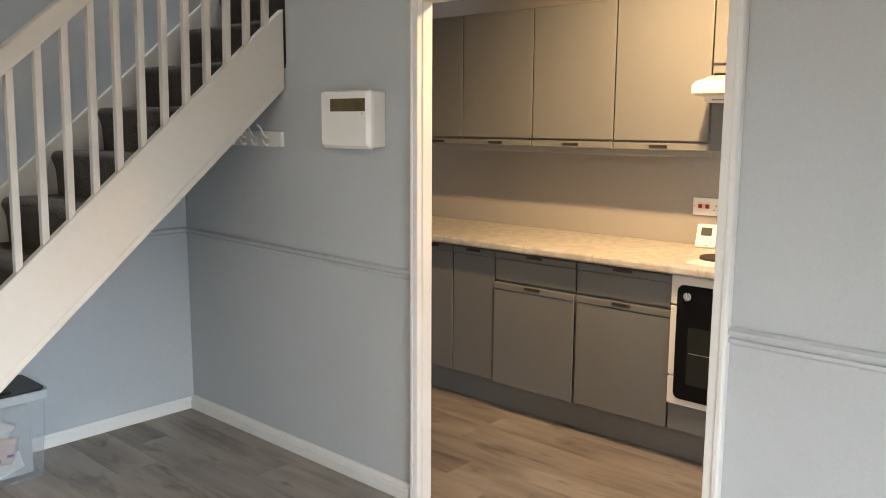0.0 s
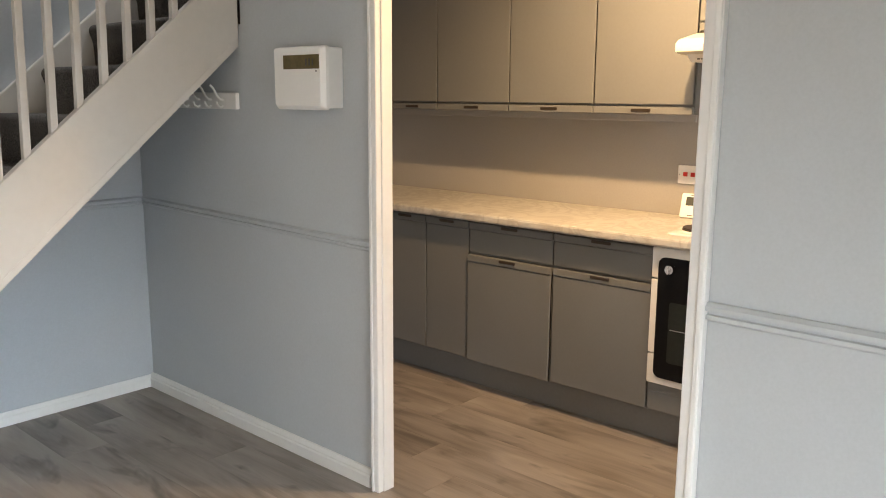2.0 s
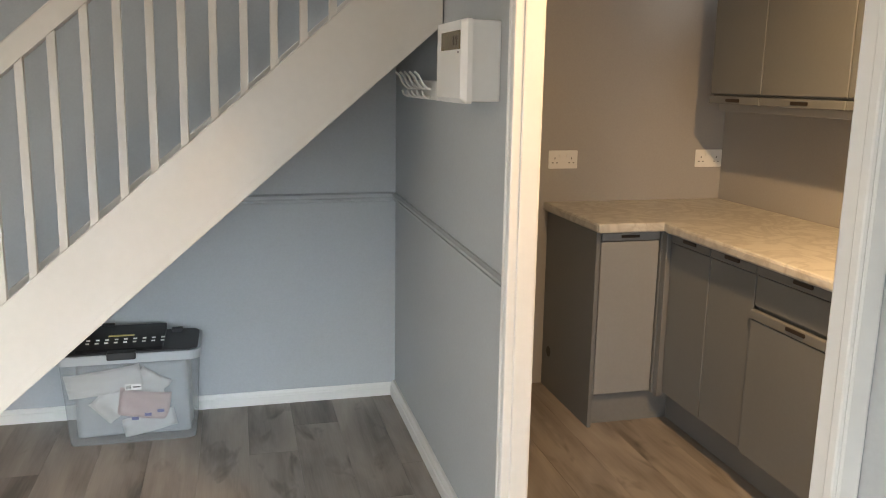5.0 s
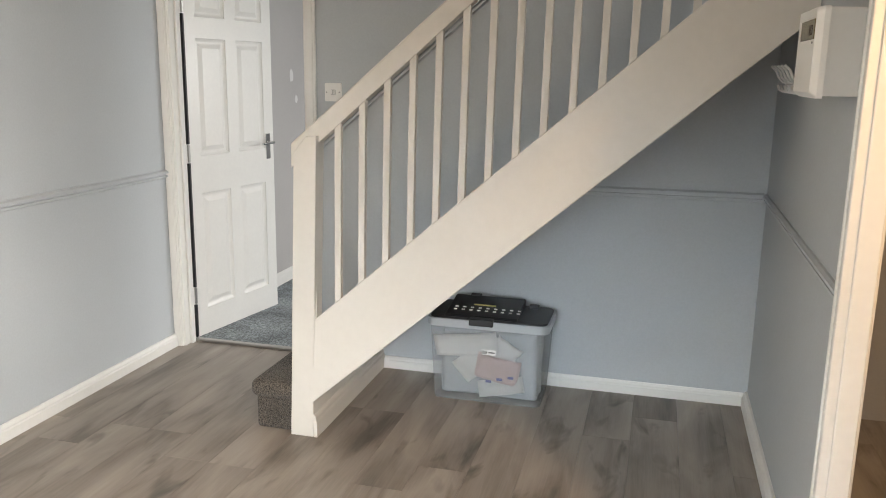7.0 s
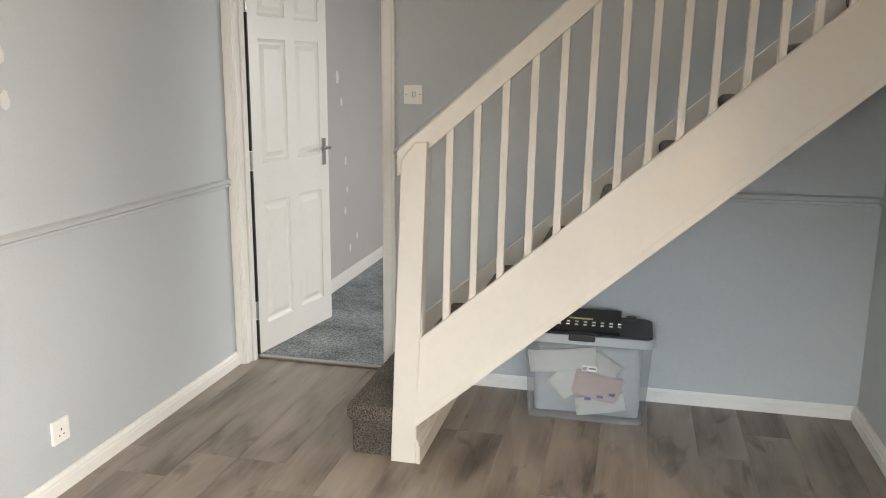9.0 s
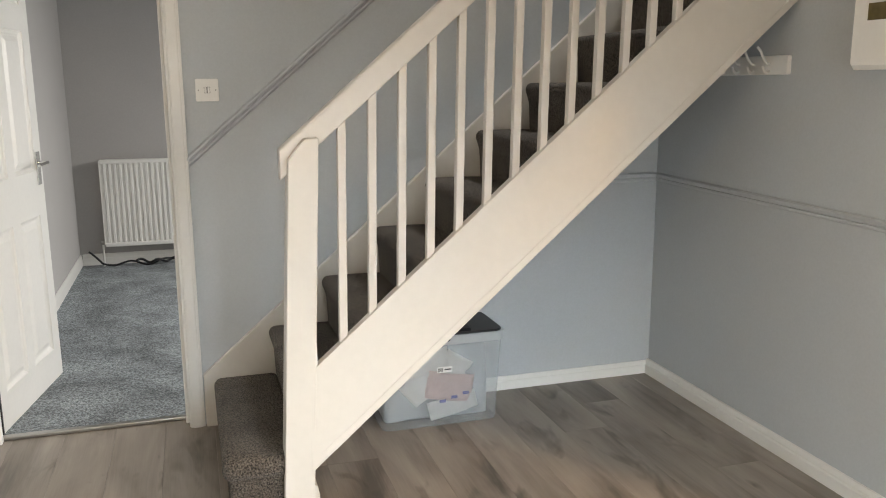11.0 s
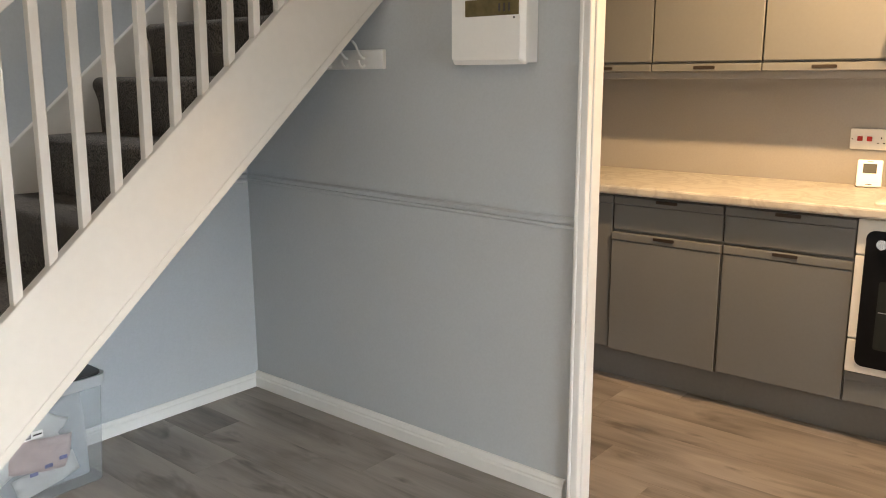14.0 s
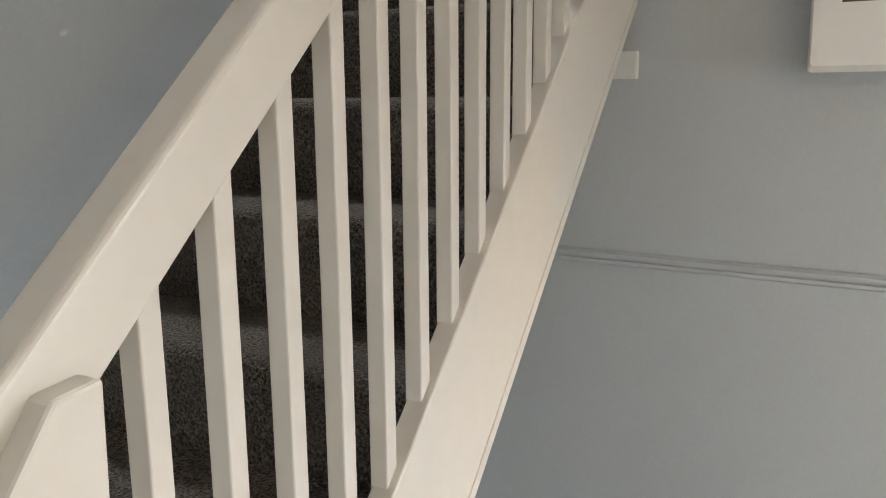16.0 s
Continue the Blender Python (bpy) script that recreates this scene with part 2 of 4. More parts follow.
LCD = mat("grey_lcd", (0.05, 0.055, 0.05), 0.5, bump=0, spec=0.25)
PAPER = mat("white_paper", (0.88, 0.88, 0.86), 0.8, var=0.04)
PINK = mat("pale_pink_plastic_bag", (0.78, 0.62, 0.59), 0.5, var=0.12, stain=14)
MILKBAG = mat("milky_grey_plastic", (0.36, 0.385, 0.40), 0.45, var=0.10, stain=9, bump=0.1)
BLUEP = mat("blue_print", (0.16, 0.18, 0.42), 0.5)
TUB = clear_mat("cloudy_clear_plastic", (0.95, 0.96, 0.97), 0.79, 0.30)
RIMP = mat("grey_translucent_rim", (0.42, 0.45, 0.47), 0.35, var=0.03, bump=0)
STAIRC = carpet_mat("dark_taupe_twist_carpet", (0.016, 0.0135, 0.011), (0.176, 0.150, 0.125), 260, 0.007)
HALLC = carpet_mat("mid_grey_twist_carpet", (0.085, 0.096, 0.104), (0.36, 0.40, 0.425), 170, 0.005)
OAK = wood_mat()
GLASS = glass_mat()
# real filler behind the door, and two light spots painted in the living room
FILLERSPOT = mat("white_filler_light_spot", (0.64, 0.63, 0.62), 0.8)

# ---- mesh helpers ----


def bx(bm, x0, x1, y0, y1, z0, z1, m=None):
    vs = [bm.verts.new((x, y, z)) for x in (x0, x1) for y in (y0, y1) for z in (z0, z1)]
    for f in ((0, 1, 3, 2), (4, 6, 7, 5), (0, 4, 5, 1), (2, 3, 7, 6), (0, 2, 6, 4), (1, 5, 7, 3)):
        bm.faces.new([vs[i] for i in f])
    if m is not None:
        bmesh.ops.transform(bm, matrix=m, verts=vs)
    return vs


def soft_edges(bm, width, segments=2):
    bmesh.ops.recalc_face_normals(bm, faces=bm.faces[:])
    edges = [e for e in bm.edges if len(e.link_faces) == 2 and e.calc_face_angle(0) > 0.5]
    bmesh.ops.bevel(bm, geom=edges, offset=width, segments=segments, profile=0.5, affect="EDGES")
    return bm


def box(x0, x1, y0, y1, z0, z1, r=0.0, seg=2):
    bm = bmesh.new()
    bx(bm, x0, x1, y0, y1, z0, z1)
    bmesh.ops.recalc_face_normals(bm, faces=bm.faces[:])
    return soft_edges(bm, r, seg) if r else bm


def prism(pts, axis, a, b, r=0.0, seg=2):
    """A polygon of (u, v) pairs pulled along an axis from a to b: x -> (y, z), y -> (x, z), z -> (x, y)."""
    bm = bmesh.new()

    def at(u, v, w):
        return {"x": (w, u, v), "y": (u, w, v), "z": (u, v, w)}[axis]

    lo = [bm.verts.new(at(u, v, a)) for u, v in pts]
    hi = [bm.verts.new(at(u, v, b)) for u, v in pts]
    n = len(pts)
    bm.faces.new(lo)
    bm.faces.new(hi)
    for i in range(n):
        bm.faces.new((lo[i], lo[(i + 1) % n], hi[(i + 1) % n], hi[i]))
    bmesh.ops.recalc_face_normals(bm, faces=bm.faces[:])
    return soft_edges(bm, r, seg) if r else bm


def hexa(low, high, r=0.0):
    """A block between two four-cornered rings."""
    bm = bmesh.new()
    a = [bm.verts.new(p) for p in low]
    b = [bm.verts.new(p) for p in high]
    bm.faces.new(a)
    bm.faces.new(b)
    for i in range(4):
        bm.faces.new((a[i], a[(i + 1) % 4], b[(i + 1) % 4], b[i]))
    bmesh.ops.recalc_face_normals(bm, faces=bm.faces[:])
    return soft_edges(bm, r) if r else bm


def rod(p, q, r, n=16, r2=None):
    bm = bmesh.new()
    p, q = Vector(p), Vector(q)
    bmesh.ops.create_cone(bm, cap_ends=True, segments=n, radius1=r, radius2=r if r2 is None else r2, depth=(q - p).length)
    turn = (q - p).to_track_quat("Z", "Y").to_matrix().to_4x4()
    bmesh.ops.transform(bm, matrix=Matrix.Translation((p + q) / 2) @ turn, verts=bm.verts[:])
    return bm


def tube(points, r, n=8):
    """A bent round wire through points."""
    bm = bmesh.new()
    pts = [Vector(p) for p in points]
    rings = []
    for i, p in enumerate(pts):
        d = (pts[min(i + 1, len(pts) - 1)] - pts[max(i - 1, 0)]).normalized()
        s = d.cross(Vector((0.31, 0.17, 0.94))).normalized()
        u = s.cross(d)
        rings.append([bm.verts.new(p + r * (math.cos(k * 2 * math.pi / n) * s + math.sin(k * 2 * math.pi / n) * u)) for k in range(n)])
    for a, b in zip(rings, rings[1:]):
        for k in range(n):
            bm.faces.new((a[k], a[(k + 1) % n], b[(k + 1) % n], b[k]))
    bm.faces.new(rings[0])
    bm.faces.new(rings[-1])
    bmesh.ops.recalc_face_normals(bm, faces=bm.faces[:])
    return bm


def join(*parts_):
    bm = bmesh.new()
    for b in parts_:
        me = bpy.data.meshes.new("tmp")
        b.to_mesh(me)
        bm.from_mesh(me)
        bpy.data.meshes.remove(me)
        b.free()
    return bm


def rounded(u0, u1, v0, v1, r, n=5):
    """The outline of a rectangle with round corners."""
    pts = []
    for cu, cv, s in ((u1 - r, v1 - r, 0), (u0 + r, v1 - r, 90), (u0 + r, v0 + r, 180), (u1 - r, v0 + r, 270)):
        for k in range(n + 1):
            a = radians(s + 90 * k / n)
            pts.append((cu + r * math.cos(a), cv + r * math.sin(a)))
    return pts


def part(name, bm, material, parent=None, label="", smooth=False):
    me = bpy.data.meshes.new(name)
    bm.to_mesh(me)
    bm.free()
    me.materials.append(material)
    if smooth:
        me.shade_smooth()
    ob = new(name, me)
    if parent is not None:
        ob.parent = parent
    if label:
        ob["label"] = label
    return ob


def thing(name, label, category, at=(0, 0, 0), group="", kind=""):
    """An empty at the thing's base; its parts are built in world places and hung under it."""
    e = new(name)
    e.location = at
    return tagged(e, label, category, group, kind)


def under(name, bm, material, parent, label="", smooth=False):
    """A part built in world places, under a thing whose Empty stands elsewhere."""
    ob = part(name, bm, material, parent, label, smooth)
    root = parent
    shift = Vector((0, 0, 0))
    while root is not None:
        shift += root.location
        root = root.parent
    ob.data.transform(Matrix.Translation(-shift))
    return ob


def structure(name, bm, material, label, category="wall", smooth=False):
    return tagged(part(name, bm, material, None, "", smooth), label, category, kind="structure")


# ---- the shell ----
H = 2.36
SLOPE = 0.866


def walls():
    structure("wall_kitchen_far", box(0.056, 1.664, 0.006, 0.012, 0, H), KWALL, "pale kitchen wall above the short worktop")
    structure("wall_stair", join(box(-2.105, 1.80, 0.012, 0.125, 0, 4.6), box(-2.855, -2.105, 0.012, 0.125, 2.03, H)),
              WALL, "pale grey painted plaster wall behind the staircase")
    structure("wall_back_room_left", box(-3.02, -2.905, 0.06, 3.55, 0, H), HALLWALL, "taupe-grey wall with filler smears, behind the door")
    structure("wall_left", box(-3.02, -2.893, -5.3, 0.06, 0, H), WALL, "pale grey painted wall with a dado rail")
    structure("wall_left_nib", box(-2.905, -2.858, 0.012, 0.125, 0, H), WALL, "narrow grey wall beside the door frame")
    # partition: below the stairs, up to the kitchen opening, above it, and past it
    low = prism([(0.012, 0), (-0.86, 0), (-0.86, 1.74), (0.012, 1.74)], "x", 0.012, 0.055)
    structure("wall_partition", join(low, box(0.012, 0.055, -1.66, -0.86, 0, H), box(0.012, 0.055, -2.845, -1.66, 1.97, H),
                                     box(0.012, 0.055, -3.55, -2.845, 0, H), box(0.012, 0.055, -5.3, -5.05, 0, H),
                                     box(0.012, 0.055, -5.05, -3.55, 0, 0.3), box(0.012, 0.055, -5.05, -3.55, 2.1, H)), WALL, "thin pale grey partition wall with a kitchen opening")
    # the end wall behind the walker
    structure("wall_end", join(box(-3.02, -2.2, -5.3, -5.18, 0, H), box(-0.4, 0.012, -5.3, -5.18, 0, H),
                               box(-2.2, -0.4, -5.3, -5.18, 0, 0.1), box(-2.2, -0.4, -5.3, -5.18, 2.1, H)), WALL, "pale grey end wall")
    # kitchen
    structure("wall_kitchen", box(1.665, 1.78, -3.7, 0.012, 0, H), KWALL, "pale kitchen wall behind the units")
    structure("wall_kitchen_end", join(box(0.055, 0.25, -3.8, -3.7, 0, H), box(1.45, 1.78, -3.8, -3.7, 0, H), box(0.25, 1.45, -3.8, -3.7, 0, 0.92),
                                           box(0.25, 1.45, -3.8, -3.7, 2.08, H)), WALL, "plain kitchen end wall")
    # stairwell
    structure("wall_stairwell", prism([(0.055, 1.78), (1.25, 2.82), (1.25, 4.6), (0.055, 4.6)], "y", -0.86, -0.82), WALL, "stairwell side wall")
    structure("wall_stairwell_front", join(box(-1.3, 0.055, -0.90, -0.86, H + 0.02, 4.6), box(-1.34, -1.3, -0.90, 0.012, H + 0.02, 4.6),
                                           box(1.25, 1.3, -0.86, 0.012, 2.4, 4.6)), WALL, "upper stairwell wall")
    structure("ceiling_stairwell", box(-1.34, 1.3, -0.9, 0.125, 4.6, 4.66), CEIL, "white stairwell ceiling", "ceiling")
    # ceilings
    structure("ceiling", join(box(-3.02, 0.055, -5.3, -0.9, H, H + 0.06), box(-3.02, -1.34, -0.9, 0.125, H, H + 0.06)), CEIL, "white painted ceiling", "ceiling")
    structure("ceiling_kitchen", box(0.055, 1.78, -3.8, -0.86, H, H + 0.06), CEIL, "white kitchen ceiling", "ceiling")
    structure("ceiling_back_room", box(-3.02, 0.7, 0.125, 3.55, H, H + 0.06), CEIL, "white ceiling of the back room", "ceiling")
    # back room
    structure("wall_back_room_far", box(-2.905, 0.6, 3.42, 3.55, 0, H), HALLWALL, "taupe-grey wall behind the radiator")
    structure("wall_back_room_window", join(box(0.58, 0.7, 0.125, 1.1, 0, H), box(0.58, 0.7, 2.7, 3.55, 0, H),
                                            box(0.58, 0.7, 1.1, 2.7, 0, 0.85), box(0.58, 0.7, 1.1, 2.7, 2.05, H)), WALL, "window wall of the back room")


def window(name, axis, at, a0, a1, z0, z1, label):
    w = thing(name, label, "window", kind="structure")
    f = 0.06

    def bar(u0, u1, v0, v1):
        return box(at - 0.03, at + 0.03, u0, u1, v0, v1, 0.006) if axis == "x" else box(u0, u1, at - 0.03, at + 0.03, v0, v1, 0.006)

    mid = (a0 + a1) / 2
    part("window_frame", join(bar(a0, a0 + f, z0, z1), bar(a1 - f, a1, z0, z1), bar(a0 + f, a1 - f, z0, z0 + f),
                              bar(a0 + f, a1 - f, z1 - f, z1), bar(mid - 0.03, mid + 0.03, z0 + f, z1 - f)), TRIM, w)
    for u0, u1 in ((a0 + f, mid - 0.03), (mid + 0.03, a1 - f)):
        g = box(at - 0.004, at + 0.004, u0, u1, z0 + f, z1 - f) if axis == "x" else box(u0, u1, at - 0.004, at + 0.004, z0 + f, z1 - f)
        pane = part("pane", g, GLASS, w)
        pane.visible_shadow = False


def skirting(name, axis, a, b, at, out, label="white painted skirting board", z=0.0, h=0.062, deep=0.013):
    """A moulded board along an axis, its back at `at`, standing out towards `out` (+1 or -1)."""
    t = deep * out
    prof = [(at, z), (at + t, z), (at + t, z + h * 0.62), (at + t * 0.8, z + h * 0.70), (at + t * 0.8, z + h * 0.80), (at + t * 0.45, z + h), (at, z + h)]
    if axis == "x":
        bm = prism(prof, "x", a, b)
    else:
        bm = prism(prof, "y", a, b)
    return structure(name, bm, TRIM, label, "skirting")


def dado(name, axis, a, b, at, out, za, zb, material, label, size=1.15):
    """A moulded dado rail whose top runs from za to zb."""
    t = 0.017 * out * size
    prof = [(0, 0), (t * 0.45, 0), (t, -0.006), (t, -0.014), (t * 0.3, -0.017), (t * 0.3, -0.022), (t * 0.75, -0.0235), (t * 0.75, -0.031), (t * 0.2, -0.034), (0, -0.038)]
    prof = [(u, v * size + 0.004) for u, v in prof]
    bm = bmesh.new()
    rings = []
    for w, z in ((a, za), (b, zb)):
        rings.append([bm.verts.new((w, at + u, z + v) if axis == "x" else (at + u, w, z + v)) for u, v in prof])
    n = len(prof)
    bm.faces.new(rings[0])
    bm.faces.new(rings[1])
    for i in range(n):
        bm.faces.new((rings[0][i], rings[0][(i + 1) % n], rings[1][(i + 1) % n], rings[1][i]))
    bmesh.ops.recalc_face_normals(bm, faces=bm.faces[:])
    return structure(name, bm, material, label, "dado rail")


def casing(name, pts_boxes, label):
    return structure(name, join(*[box(*b, 0.004) for b in pts_boxes]), TRIM, label, "door frame")


def trims():
    skirting("baseboard", "x", -1.72, 0.0, 0.012, -1)
    skirting("baseboard", "y", -1.62, 0.012, 0.012, -1, h=0.068, deep=0.024)
    skirting("baseboard", "y", -5.18, -2.868, 0.012, -1)
    skirting("baseboard", "y", -5.18, -0.006, -2.893, 1, h=0.068, deep=0.020)
    skirting("baseboard", "y", 0.125, 3.42, -2.905, 1, h=0.10)
    skirting("baseboard", "x", -2.89, 0.58, 3.42, -1, h=0.10)
    skirting("baseboard", "y", -0.81, 0.0, -1.728, 1, "white skirting under the lowest stairs", h=0.07)
    dado("trim_dado_stair", "x", -0.87, 0.0, 0.012, -1, 0.965, 0.968, DADO, "grey painted dado rail under the stairs")
    dado("trim_dado_partition", "y", 0.0, -1.641, 0.012, -1, 0.966, 0.942, DADO, "grey painted dado rail on the partition", 1.05)
    dado("trim_dado_right", "y", -2.8875, -3.55, 0.012, -1, 0.941, 0.938, DADO, "grey painted dado rail past the opening", 1.4)
    dado("trim_dado_left", "y", -0.01, -5.18, -2.893, 1, 0.942, 0.942, DADO, "grey painted dado rail on the long wall")
    dado("trim_dado_slope", "x", -2.06, -0.2, 0.012, -1, 1.103, 1.103 + 1.86 * 0.855, DADO, "grey painted dado rail climbing beside the stairs", 1.3)
    # kitchen opening: lining, then a casing with a rounded inner bead
    casing("door_frame_kitchen", [(0.004, 0.056, -1.684, -1.660, 0, 1.97), (0.0, 0.063, -2.856, -2.834, 0, 1.97), (0.0, 0.063, -2.834, -1.686, 1.945, 1.97),
                                  (-0.020, 0.010, -1.678, -1.641, 0, 2.0), (-0.019, 0.012, -2.888, -2.840, 0, 2.0), (-0.008, 0.012, -2.838, -1.672, 1.955, 2.0),
                                  (-0.025, -0.012, -1.655, -1.643, 0, 1.99), (-0.024, -0.012, -2.886, -2.868, 0, 1.99),
                                  (0.055, 0.066, -1.664, -1.620, 0, 2.0), (0.055, 0.070, -2.892, -2.848, 0, 2.0)],
           "white painted lining and architrave of the kitchen opening")
    # door frame to the back room
    frame_back = casing("door_frame_back_room", [(-2.858, -2.834, 0.0, 0.135, 0, 2.02), (-2.118, -2.096, 0.0, 0.135, 0, 2.02), (-2.834, -2.118, 0.0, 0.135, 1.998, 2.02),
                                    (-2.903, -2.842, -0.010, 0.010, 0, 2.06), (-2.114, -2.056, -0.010, 0.010, 0, 2.06), (-2.842, -2.114, -0.010, 0.010, 2.005, 2.06),
                                    (-2.892, -2.852, -0.0135, -0.008, 0, 2.05), (-2.106, -2.066, -0.0135, -0.008, 0, 2.05),
                                    (-2.834, -2.820, 0.045, 0.080, 0, 2.0), (-2.132, -2.118, 0.045, 0.080, 0, 2.0)],
           "white painted frame of the door to the back room")
    # black strips draw the shade in the deep hinge-side gap, broken at the hinges
    part("hinge_gap_shade", join(*[box(-2.834, -2.821, 0.100, 0.114, a, b) for a, b in ((0.02, 0.20), (0.30, 0.97), (1.07, 1.73), (1.83, 1.99))]), BLACKP, frame_back)
    structure("threshold", box(-2.834, -2.126, 0.085, 0.115, 0.0, 0.016, 0.004), STEEL, "thin metal threshold strip between laminate and carpet", "threshold")


# ---- the staircase ----
OUT = -0.853


def on_string(x):
    return 0.514 + SLOPE * (x + 1.700) - 0.002


def staircase():
    st = thing("staircase", "white painted open-sided staircase with dark taupe carpet", "staircase")
    # outer string
    x0, x1 = -1.736, 0.006
    part("outer_string", prism([(x0, 0.160 + SLOPE * (x0 + 1.719)), (x1, 0.160 + SLOPE * (x1 + 1.719)), (x1, on_string(x1)), (x0, on_string(x0))],
                               "y", OUT, OUT + 0.036, 0.003), STAIRW, st, "wide white painted outer string")
    part("string_bead", prism([(-1.70, 0.20), (-0.004, 0.20 + SLOPE * 1.696), (-0.004, 0.212 + SLOPE * 1.696), (-1.70, 0.212)],
                              "y", OUT - 0.002, OUT + 0.004), STAIRW, st)
    # wall string
    w0 = -2.052
    part("wall_string", prism([(w0, 0.0), (-1.75, 0.0), (-1.75, 0.205), (1.2, 0.205 + SLOPE * 2.95), (1.2, 0.222 + 0.857 * (1.2 - w0)), (w0, 0.222)],
                              "y", -0.016, 0.012, 0.004), STAIRW, st, "white painted wall string")
    # newel, leaning a little
    low = [(-1.828, -0.846, 0), (-1.730, -0.846, 0), (-1.730, -0.766, 0), (-1.828, -0.766, 0)]
    bm = bmesh.new()
    a = [bm.verts.new(p) for p in low]
    # top: a sloping cut, then a short flat
    prof = [(-1.774, 1.156), (-1.724, 1.219), (-1.681, 1.221)]
    f = [bm.verts.new((x, -0.878, z)) for x, z in prof]
    b = [bm.verts.new((x, -0.800, z)) for x, z in prof]
    bm.faces.new((a[0], a[1], a[2], a[3]))
    bm.faces.new((a[0], a[1], f[2], f[1], f[0]))
    bm.faces.new((a[3], a[2], b[2], b[1], b[0]))
    bm.faces.new((a[1], a[2], b[2], f[2]))
    bm.faces.new((a[0], a[3], b[0], f[0]))
    bm.faces.new((f[0], f[1], b[1], b[0]))
    bm.faces.new((f[1], f[2], b[2], b[1]))
    soft_edges(bm, 0.004)
    part("newel_post", bm, STAIRW, st, "square white newel post with a sloping top")
    part("newel_batten", box(-1.734, -1.704, -0.846, -0.822, 0.50, 1.22, 0.002), STAIRW, st)
    # handrail: a flat board with bevelled upper edges
    r0, r1 = -1.796, 0.02

    def ztop(x):
        return 1.188 + SLOPE * (x + 1.796)

    bm = bmesh.new()
    prof = [(-0.853, -0.093), (-0.853, -0.006), (-0.847, 0.0), (-0.808, 0.0), (-0.802, -0.006), (-0.802, -0.093)]
    rings = [[bm.verts.new((x, y, ztop(x) + dz)) for y, dz in prof] for x in (r0, r1)]
    bm.faces.new(rings[0])
    bm.faces.new(rings[1])
    for i in range(len(prof)):
        j = (i + 1) % len(prof)
        bm.faces.new((rings[0][i], rings[0][j], rings[1][j], rings[1][i]))
    soft_edges(bm, 0.003)
    part("handrail", bm, STAIRW, st, "broad white painted handrail")
    # balusters
    for i in range(17):
        x = -1.631 + 0.0966 * i
        lean = 0.011
        w, d = 0.026, 0.026
        y0 = -0.841
        za, zb = on_string(x) - 0.012, ztop(x) - 0.085
        ring0 = [(x, y0, za), (x + w, y0, za + w * SLOPE), (x + w, y0 + d, za + w * SLOPE), (x, y0 + d, za)]
        ring1 = [(px + lean, py - 0.008, pz - za + zb + lean * SLOPE) for px, py, pz in ring0]
        part("baluster", hexa(ring0, ring1, 0.002), STAIRW, st)
    # carpeted steps: each runs up its riser, round the nosing, back along the tread
    for i in range(13):
        nx, nz = -2.008 + 0.2245 * i, 0.211 + 0.1945 * i
        back = -2.008 + 0.2245 * (i + 1) + 0.028
        foot = nz - 0.1945 - 0.004
        prof = [(nx + 0.020, foot), (nx + 0.019, foot + 0.03), (nx + 0.015, nz - 0.082), (nx + 0.007, nz - 0.056)]
        for k in range(11):
            a = radians(200 - 110 * k / 10)
            prof.append((nx + 0.028 + 0.029 * math.cos(a), nz - 0.029 + 0.029 * math.sin(a)))
        prof += [(nx + 0.12, nz + 0.001), (back, nz - 0.002), (back, nz - 0.022), (nx + 0.05, nz - 0.022), (nx + 0.05, foot)]
        if i == 0:
            # the lowest step wraps round its open end, its nosing standing proud on two sides
            bm = join(box(-1.994, back, -0.818, -0.017, 0.0, 0.170, 0.016, 3), box(-2.013, back, -0.838, -0.017, 0.138, 0.213, 0.030, 5))
        else:
            bm = prism(prof, "y", OUT + 0.035, -0.017)
        part("carpeted_step", bm, STAIRC, st, "dark taupe twist-pile stair carpet")
    # closing panel below the lowest steps and the sloping soffit
    part("closing_panel", prism([(-0.822, 0), (0.012, 0), (0.012, 0.20), (-0.822, 0.20)], "x", -1.742, -1.728), STAIRW, st, "white panel closing the foot of the stairs")
    part("foot_moulding", prism([(-1.728, 0.0), (-1.712, 0.0), (-1.712, 0.066), (-1.716, 0.074), (-1.716, 0.088), (-1.722, 0.098), (-1.728, 0.100)], "y", -0.846, 0.010, 0.0015), STAIRW, st, "cream moulded board at the foot of the stairs")
    part("soffit", prism([(-1.74, 0.185), (1.2, 0.185 + SLOPE * 2.94), (1.2, 0.200 + SLOPE * 2.94), (-1.74, 0.200)], "y", OUT + 0.036, 0.012), WALL, st, "grey painted sloping soffit")
    return st


# ---- the living room's things ----


def socket_plate(name, label, centre, out, w, h, holes, switches=(), category="socket"):
    """A moulded plate on a wall. out: the way it faces, '-x', '+x' or '-y'; holes and switches are (u, v, w, h) from its centre."""
    cx, cy, cz = centre
    e = thing(name, label, category, centre)

    def place(bm):
        turn = {"-y": 0, "-x": -90, "+x": 90}[out]
        bmesh.ops.transform(bm, matrix=pose(0, 0, 0, 0, 0, turn), verts=bm.verts[:])
        return bm

    part("plate", place(prism(rounded(-w / 2, w / 2, -h / 2, h / 2, 0.005), "y", 0.0, -0.010, 0.002)), PLASTIC, e)
    for u, v, a, b, m in switches:
        part("rocker", place(box(u - a / 2, u + a / 2, -0.016, -0.009, v - b / 2, v + b / 2, 0.0015)), m, e)
    for u, v, a, b in holes:
        part("pin_hole", place(box(u - a / 2, u + a / 2, -0.0112, -0.0095, v - b / 2, v + b / 2)), BLACKP, e)
    return e


